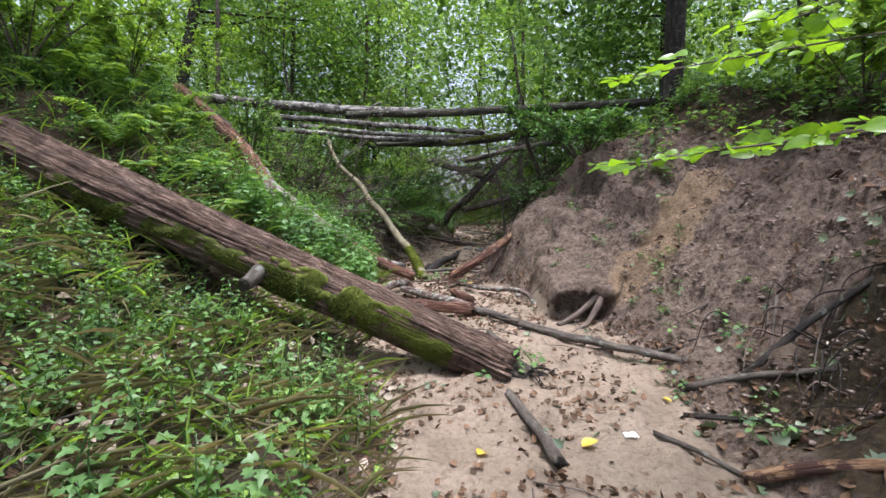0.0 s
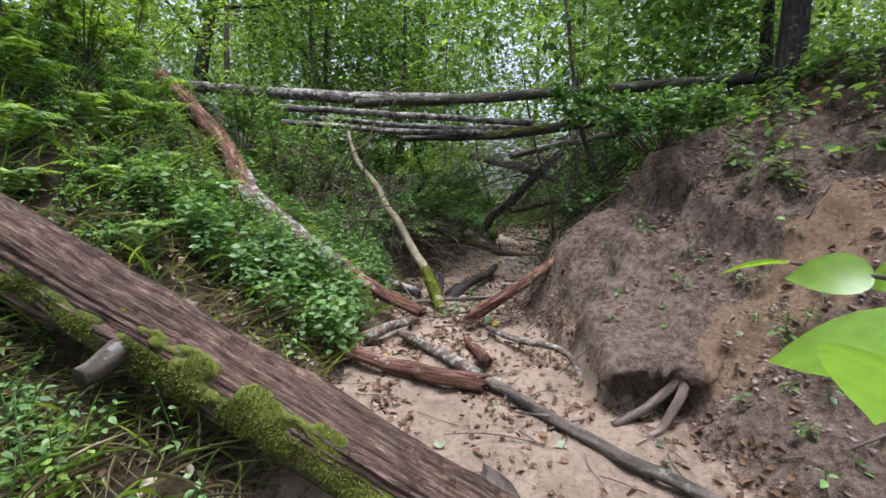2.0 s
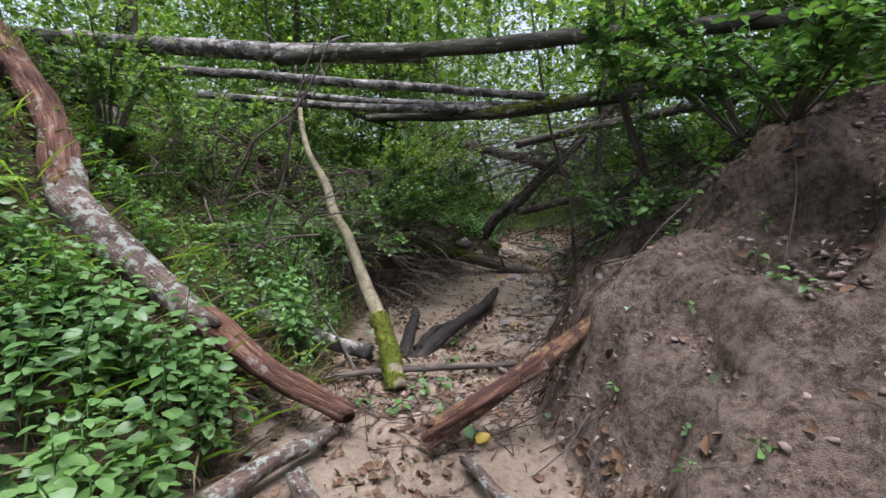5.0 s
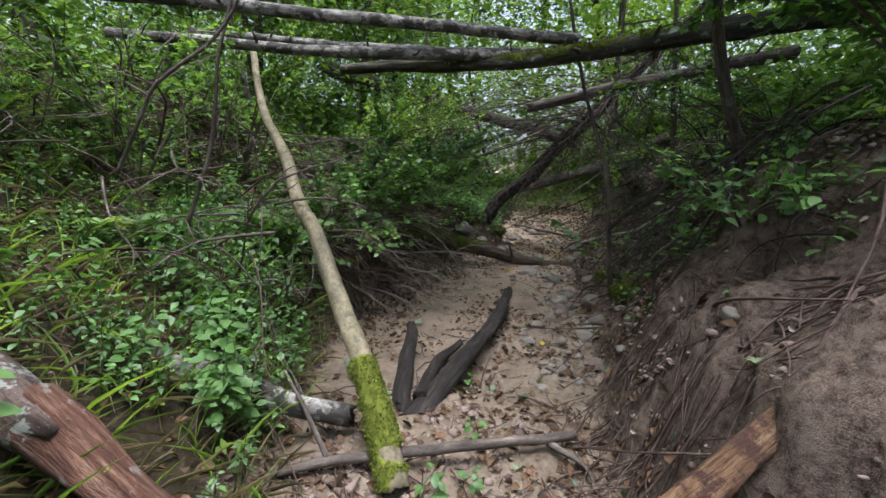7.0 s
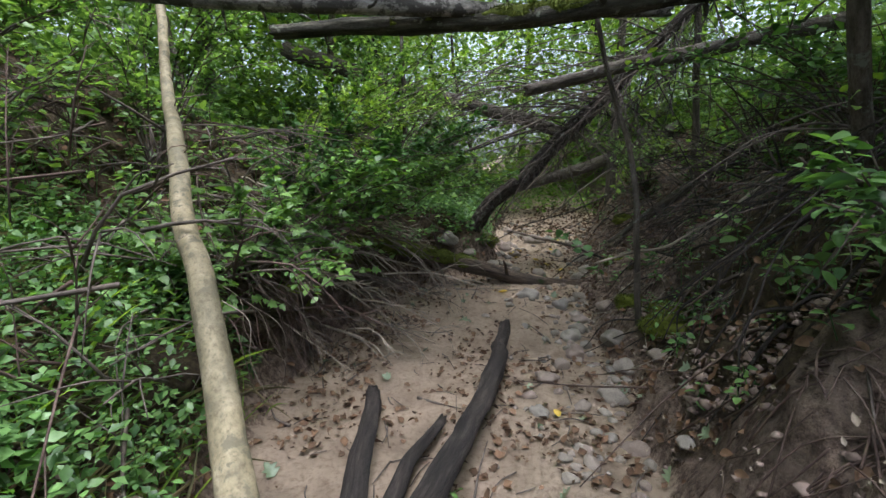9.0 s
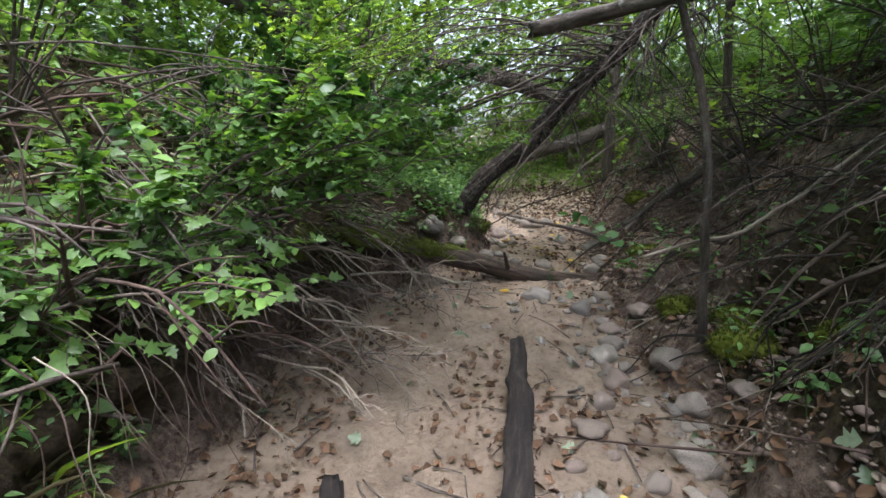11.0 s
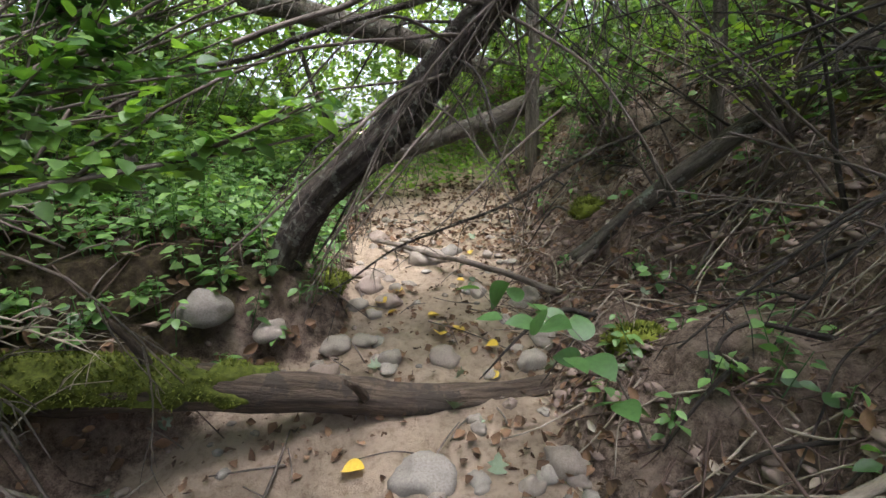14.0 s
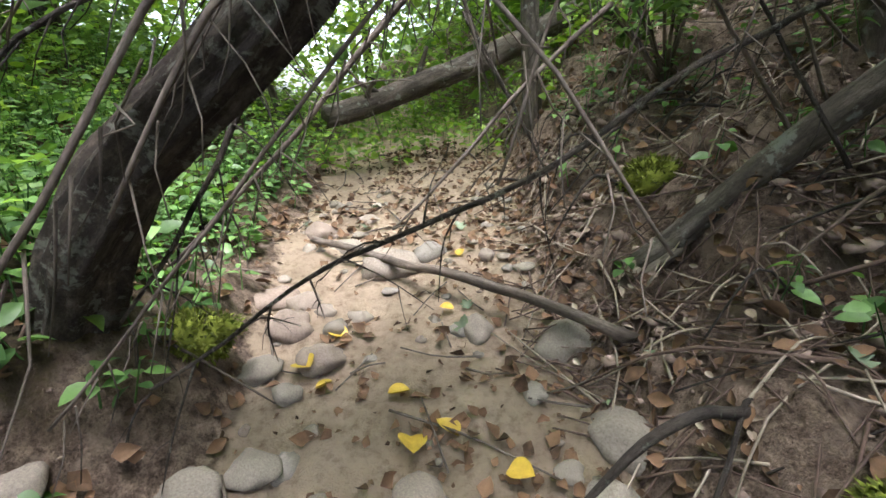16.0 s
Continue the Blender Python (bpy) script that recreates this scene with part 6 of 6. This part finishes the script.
def hanging_roots(name, spots, label, seed, ln=(0.4, 0.9), r=(0.004, 0.014)):
    g = np.random.default_rng(seed)
    x0, y0 = spots[0]
    t = thing(name, (x0, y0, gz(x0, y0)), label, "roots")
    for k, (x, y) in enumerate(spots):
        z = gz(x, y)
        L = g.uniform(*ln)
        a = np.array([x, y, z + 0.02])
        e = a + (-L * g.uniform(0.3, 0.7), g.uniform(-0.3, 0.3), 0)
        e[2] = max(gz(e[0], e[1]) + 0.03, z - L)
        m = (a + e) / 2 + (0, 0, 0.08) + g.normal(0, 0.06, 3)
        m[2] = max(m[2], gz(m[0], m[1]) + 0.03)
        part("root", stem([a + (0.15, 0, -0.05), a, m, e], g.uniform(*r), 0.003, 7, 0.05, 0.15, 0.04, seed + k), M_ROOT if k % 6 == 0 else M_DARKBARK, t)
    return t


g8 = np.random.default_rng(88)
hanging_roots("root_tangle", [(2.35 + g8.uniform(-0.15, 0.45), g8.uniform(2.0, 3.3)) for k in range(34)], "dark roots hanging from the washed-out bank", 511, (0.25, 0.6), (0.003, 0.009))
hanging_roots("root_tangle", [(1.55 + g8.uniform(-0.1, 0.9), g8.uniform(6.9, 8.4)) for k in range(26)], "roots exposed in the dark earth bank", 512, (0.3, 0.8))
hanging_roots("root_tangle", [(1.75 + g8.uniform(-0.2, 0.9), g8.uniform(8.6, 11.6)) for k in range(44)], "thick and thin roots in the shaded bank", 513, (0.4, 1.1), (0.004, 0.022))
hanging_roots("root_tangle", [(1.95 + g8.uniform(-0.1, 0.9), g8.uniform(11.8, 14.0)) for k in range(30)], "roots and dry stalks hanging over the bed", 514, (0.3, 0.8))


def moss_cushion(x, y, r, seed, label="bright green moss cushion on the bank"):
    g = np.random.default_rng(seed)
    n = 1400
    d = unit(g.normal(0, 1, (n, 3)) + (0, 0, 0.4))
    bm = bmesh.new()
    bmesh.ops.create_icosphere(bm, subdivisions=3, radius=1)
    z = gz(x, y)
    c = np.array([x, y, z])
    V = np.array([v.co[:] for v in bm.verts])
    F = [tuple(v.index for v in f.verts) for f in bm.faces]
    bm.free()
    w = np.array([r, r * 0.8, r * 0.6])
    bump = lambda q: 1 + 0.5 * vnoise(q[:, 0] * 2 + seed, q[:, 1] * 2 + q[:, 2] * 2, seed)
    b = leaves(c + d * w * bump(d)[:, None], d + g.normal(0, 0.5, (n, 3)), g.uniform(0.012, 0.035, n), "diamond", 0.3, 0.1, 0.1)
    V = c + V * w * bump(V)[:, None]
    return solo("moss_cushion", (np.vstack([V, b[0]]), F + [tuple(f) for f in (b[1] + len(V)).tolist()], None), M_MOSS, label, "moss")


for k, (x, y, r) in enumerate([(1.55, 9.75, 0.16), (1.72, 10.05, 0.17), (1.5, 10.35, 0.12), (1.62, 11.2, 0.13), (0.24, 12.3, 0.13), (-1.5, 10.0, 0.2), (-1.4, 10.7, 0.2), (2.1, 12.6, 0.14), (1.9, 9.5, 0.14)]):
    moss_cushion(x, y, r, 520 + k)
pts, g = scatter(260, 1.2, 3.4, 7.0, 14.5, lambda x, y, dl, dr: np.where((dr > 0.15) & (dr < 1.8), 0.4, 0), 308)
herbs("shade_herbs", pts, g, 0.16, 0.06, 7, M_LEAF, "sparse small plants on the shaded bank", "oval")
pts, g = scatter(60, 0.9, 2.6, 2.3, 6.5, lambda x, y, dl, dr: np.where((dr > -0.1) & (dr < 1.2), 0.4, 0), 309)
herbs("slope_seedlings", pts, g, 0.1, 0.05, 6, M_LEAF, "few small seedlings on the soil slope", "oval")

# dead brush over the right bank, reaching out above the stream
brush3 = thing("dead_brush", (2.6, 10.6, gz(2.6, 10.6)), "dead twiggy brush hanging over the root bank", "branches")
for k in range(22):
    y = g5.uniform(9.4, 12.4)
    a = np.array([g5.uniform(2.3, 3.0), y, 0])
    a[2] = gz(a[0], a[1]) + 0.15
    e = np.array([g5.uniform(1.35, 1.9), y + g5.uniform(-0.4, 0.5), 0])
    e[2] = g5.uniform(1.75, 2.5)
    part("bough", bough(a, e, g5.uniform(0.006, 0.012), 900 + k, 0.26, 0.07), M_TWIG if k % 2 else M_DARKBARK, brush3)

# drifted leaves and broken wood at the foot of the near right bank
litter("drifted_leaves", 420, (1.25, 3.2, 1.2, 3.5), lambda x, y, dl, dr: np.where(dr > -0.15, 0.8, 0), (0.025, 0.07), M_LITTER, "drift of brown fallen leaves by the bank", 325, "oval", 0.55)
litter("drifted_green_leaves", 60, (1.3, 3.2, 1.2, 3.5), lambda x, y, dl, dr: np.where(dr > -0.1, 0.8, 0), (0.05, 0.11), M_LEAF_FALLEN, "drift of grey-green fallen leaves by the bank", 326, "maple", 0.8)
for k, (a, b, r, m, lab) in enumerate([((1.45, 2.1), (1.9, 1.72), 0.035, M_SPLIT, "splintered piece of orange wood on the litter"), ((1.2, 2.5), (1.5, 2.08), 0.016, M_GREYBARK, "short grey stick on the sand edge"), ((1.7, 3.1), (2.35, 2.65), 0.03, M_GREYBARK, "weathered stick on the drifted leaves"),
                                      ((1.5, 2.75), (2.0, 2.35), 0.02, M_DARKBARK, "dark stick on the drifted leaves"), ((1.7, 3.75), (1.95, 3.5), 0.018, M_GREYBARK, "grey stick at the slope foot"), ((2.0, 2.95), (2.7, 2.8), 0.03, M_DARKBARK, "dark branch under the root bank")]):
    za, zb = gz(*a), gz(*b)
    log_thing("stick", [(*a, za + r * 0.6), ((a[0] + b[0]) / 2, (a[1] + b[1]) / 2 + 0.03, max((za + zb) / 2, gz((a[0] + b[0]) / 2, (a[1] + b[1]) / 2)) + r), (*b, zb + r * 0.6)], r, r * 0.7, m, lab, "stick", 9, 0.15, 600 + k, 0.03, 0.01, trunk="stem")

pts, g = scatter(1000, -2.6, 0.5, 11.4, 15.5, lambda x, y, dl, dr: np.where(dl > 0.08, 0.8, 0), 312)
herbs("stream_side_herbs", pts, g, 0.2, 0.06, 9, M_LEAF, "green herbs beside the upper stream", "oval")
loose_twigs("bank_stalks", 420, (1.3, 3.4, 9.0, 14.0), lambda x, y, dl, dr: np.where(dr > -0.05, 0.8, 0), (0.15, 0.5), (0.002, 0.006), M_PALETWIG, "dry pale stalks and rootlets on the shaded bank", 333)
litter("shade_litter", 600, (1.2, 3.6, 8.0, 14.0), lambda x, y, dl, dr: np.where(dr > -0.05, 0.8, 0), (0.02, 0.055), M_PAPERY, "pale dry leaves on the shaded bank", 327, "oval", 0.55)
loose_twigs("rootlet_drift", 260, (0.5, 1.4, 6.5, 7.8), lambda x, y, dl, dr: np.where(dr > -0.3, 0.9, 0), (0.1, 0.4), (0.0015, 0.005), M_DEADTWIG, "fine reddish rootlets washed against the bank foot", 336)
loose_twigs("foot_debris", 130, (-0.6, 0.5, 6.1, 6.95), lambda x, y, dl, dr: 0.8 * np.ones_like(x), (0.08, 0.4), (0.002, 0.007), M_DEADTWIG, "dead twigs and roots heaped below the pole", 337)
loose_twigs("twig_drift", 650, (1.4, 2.7, 10.2, 12.7), lambda x, y, dl, dr: 0.8 * np.ones_like(x), (0.08, 0.32), (0.0015, 0.005), M_DEADTWIG, "drift of fine dead twigs on the bank ledge", 335)
loose_twigs("bed_twigs", 220, (-1.2, 2.2, 3.5, 14.5), lambda x, y, dl, dr: np.where(np.maximum(dl, dr) < 0.1, 0.8, 0), (0.06, 0.3), (0.002, 0.006), M_TWIG, "small dark twigs on the sand", 334)

pts, g = scatter(900, -2.5, 5, 15.0, 22, lambda x, y, dl, dr: 0.9 * np.ones_like(x), 313)
herbs("gully_head_herbs", pts, g, 0.3, 0.09, 9, M_LEAF_YEL, "bright herbs filling the gully head", "oval")


def fern(x, y, size, seed):
    """A fern: arching fronds, each with paired tapering leaflets."""
    g = np.random.default_rng(seed)
    b = np.array([x, y, gz(x, y)])
    t = thing("fern", b, "green fern with arching feathery fronds", "fern", "ferns on the bank")
    for k in range(8):
        a = k * 0.785 + g.normal(0, 0.2)
        L = size * g.uniform(0.75, 1.15)
        e = b + np.array([math.cos(a) * L * 0.8, math.sin(a) * L * 0.8, L * g.uniform(0.35, 0.6)])
        m = b + (e - b) * 0.5 + (0, 0, L * 0.25)
        line, tt = smooth_path([b, m, e], L / 26)
        n = len(line)
        d = unit(np.gradient(line, axis=0))
        s = unit(np.cross(d, (0, 0, 1)))
        f = np.linspace(0, 1, n)
        w = L * 0.24 * np.sin(np.pi * np.clip(f * 0.85 + 0.12, 0, 1)) ** 0.8
        P = np.vstack([line, line])[:]
        D = np.vstack([s + d * 0.35, -s + d * 0.35]) + g.normal(0, 0.06, (2 * n, 3)) - (0, 0, 0.15)
        V, F, _ = leaves(P, D, np.concatenate([w, w]), "lance", 0.26, 0.25, 0.1)
        part("frond", (V, F, None), M_LEAF_YEL if k % 2 else M_LEAF_FAR, t, smooth=False)
    return t


for k, (x, y, s) in enumerate([(-4.1, 5.2, 0.65), (-3.5, 5.6, 0.5), (-4.5, 6.3, 0.7), (-3.9, 4.7, 0.55), (-2.9, 2.6, 0.45), (-3.4, 6.1, 0.5), (-4.6, 7.0, 0.7), (-2.3, 4.6, 0.4), (-2.9, 5.3, 0.5), (-3.1, 7.4, 0.5), (-2.4, 7.9, 0.45), (3.2, 8.0, 0.5), (2.6, 7.0, 0.4), (-1.2, 13.6, 0.5), (-2.2, 13.0, 0.5), (-2.7, 4.9, 0.5), (-3.2, 4.5, 0.55), (-3.6, 5.0, 0.6), (-2.6, 5.9, 0.45), (-3.3, 5.4, 0.5), (-4.3, 5.7, 0.6), (-3.7, 6.5, 0.55), (-4.9, 5.0, 0.7), (-5.0, 6.0, 0.7), (-3.0, 4.3, 0.4)]):
    fern(x, y, s, 950 + k)

clods("soil_lumps", 420, (0.9, 4.5, 2.4, 8.2), lambda x, y, dl, dr: np.where((dr > 0.05) & (dr < 2.3), np.clip(0.2 + 2 * vnoise(x * 1.8, y * 1.8, 93), 0.02, 1), 0), (0.012, 0.036), M_SOIL, "larger lumps of fallen soil on the slope", 503)
clods("debris_mound", 260, (-0.75, 0.35, 6.7, 7.75), lambda x, y, dl, dr: 0.9 * np.ones_like(x), (0.01, 0.05), M_SOIL, "soil and debris heaped at the pole's foot", 504)
litter("mound_litter", 160, (-0.9, 0.6, 6.5, 7.8), lambda x, y, dl, dr: 0.9 * np.ones_like(x), (0.03, 0.08), M_LITTER, "wet brown leaves heaped at the pole's foot", 328, "oval", 0.6)
sprigs = [plant("green_sprig", 0.12 + 0.04 * k, 0.07, 8, M_LEAF, "small green herb rooted in the stream bed", 370 + k, "herbs in the stream bed") for k in range(2)]
plant_out(sprigs, [(x, y, gz(x, y)) for x, y in ((-0.15, 6.75), (0.02, 6.9), (-0.3, 6.55), (0.1, 7.35), (0.5, 3.2), (0.66, 3.28), (0.35, 3.15), (0.05, 8.0), (0.8, 3.4), (0.15, 6.5), (-0.5, 6.6), (0.25, 6.35), (1.9, 4.0), (2.1, 3.1))], np.random.default_rng(37))

# dead brush down the right bank above the stones
brush4 = thing("dead_brush", (2.2, 9.2, gz(2.2, 9.2)), "dark tangle of dead twigs down the bank", "branches")
for k in range(34):
    y = g5.uniform(7.9, 10.9)
    a = np.array([g5.uniform(1.9, 2.7), y, 0])
    a[2] = gz(a[0], a[1]) + g5.uniform(0.05, 0.4)
    e = np.array([g5.uniform(1.0, 1.5), y + g5.uniform(-0.5, 0.3), 0])
    e[2] = max(gz(e[0], e[1]) + 0.08, g5.uniform(0.9, 1.8))
    part("bough", bough(a, e, g5.uniform(0.005, 0.010), 930 + k, 0.26, 0.06), M_DARKBARK if k % 3 else M_TWIG, brush4)

litter("shelf_litter", 240, (-2.8, -0.6, 3.8, 5.0), lambda x, y, dl, dr: np.where(dl > -0.1, 0.8, 0), (0.025, 0.08), M_PAPERY, "pale dry leaves on the sandy shelf", 341, "oval", 0.6)
litter("shelf_litter", 260, (-2.8, -0.6, 3.8, 5.0), lambda x, y, dl, dr: np.where(dl > -0.1, 0.8, 0), (0.025, 0.07), M_LITTER, "brown dry leaves on the sandy shelf", 342, "oval", 0.6)
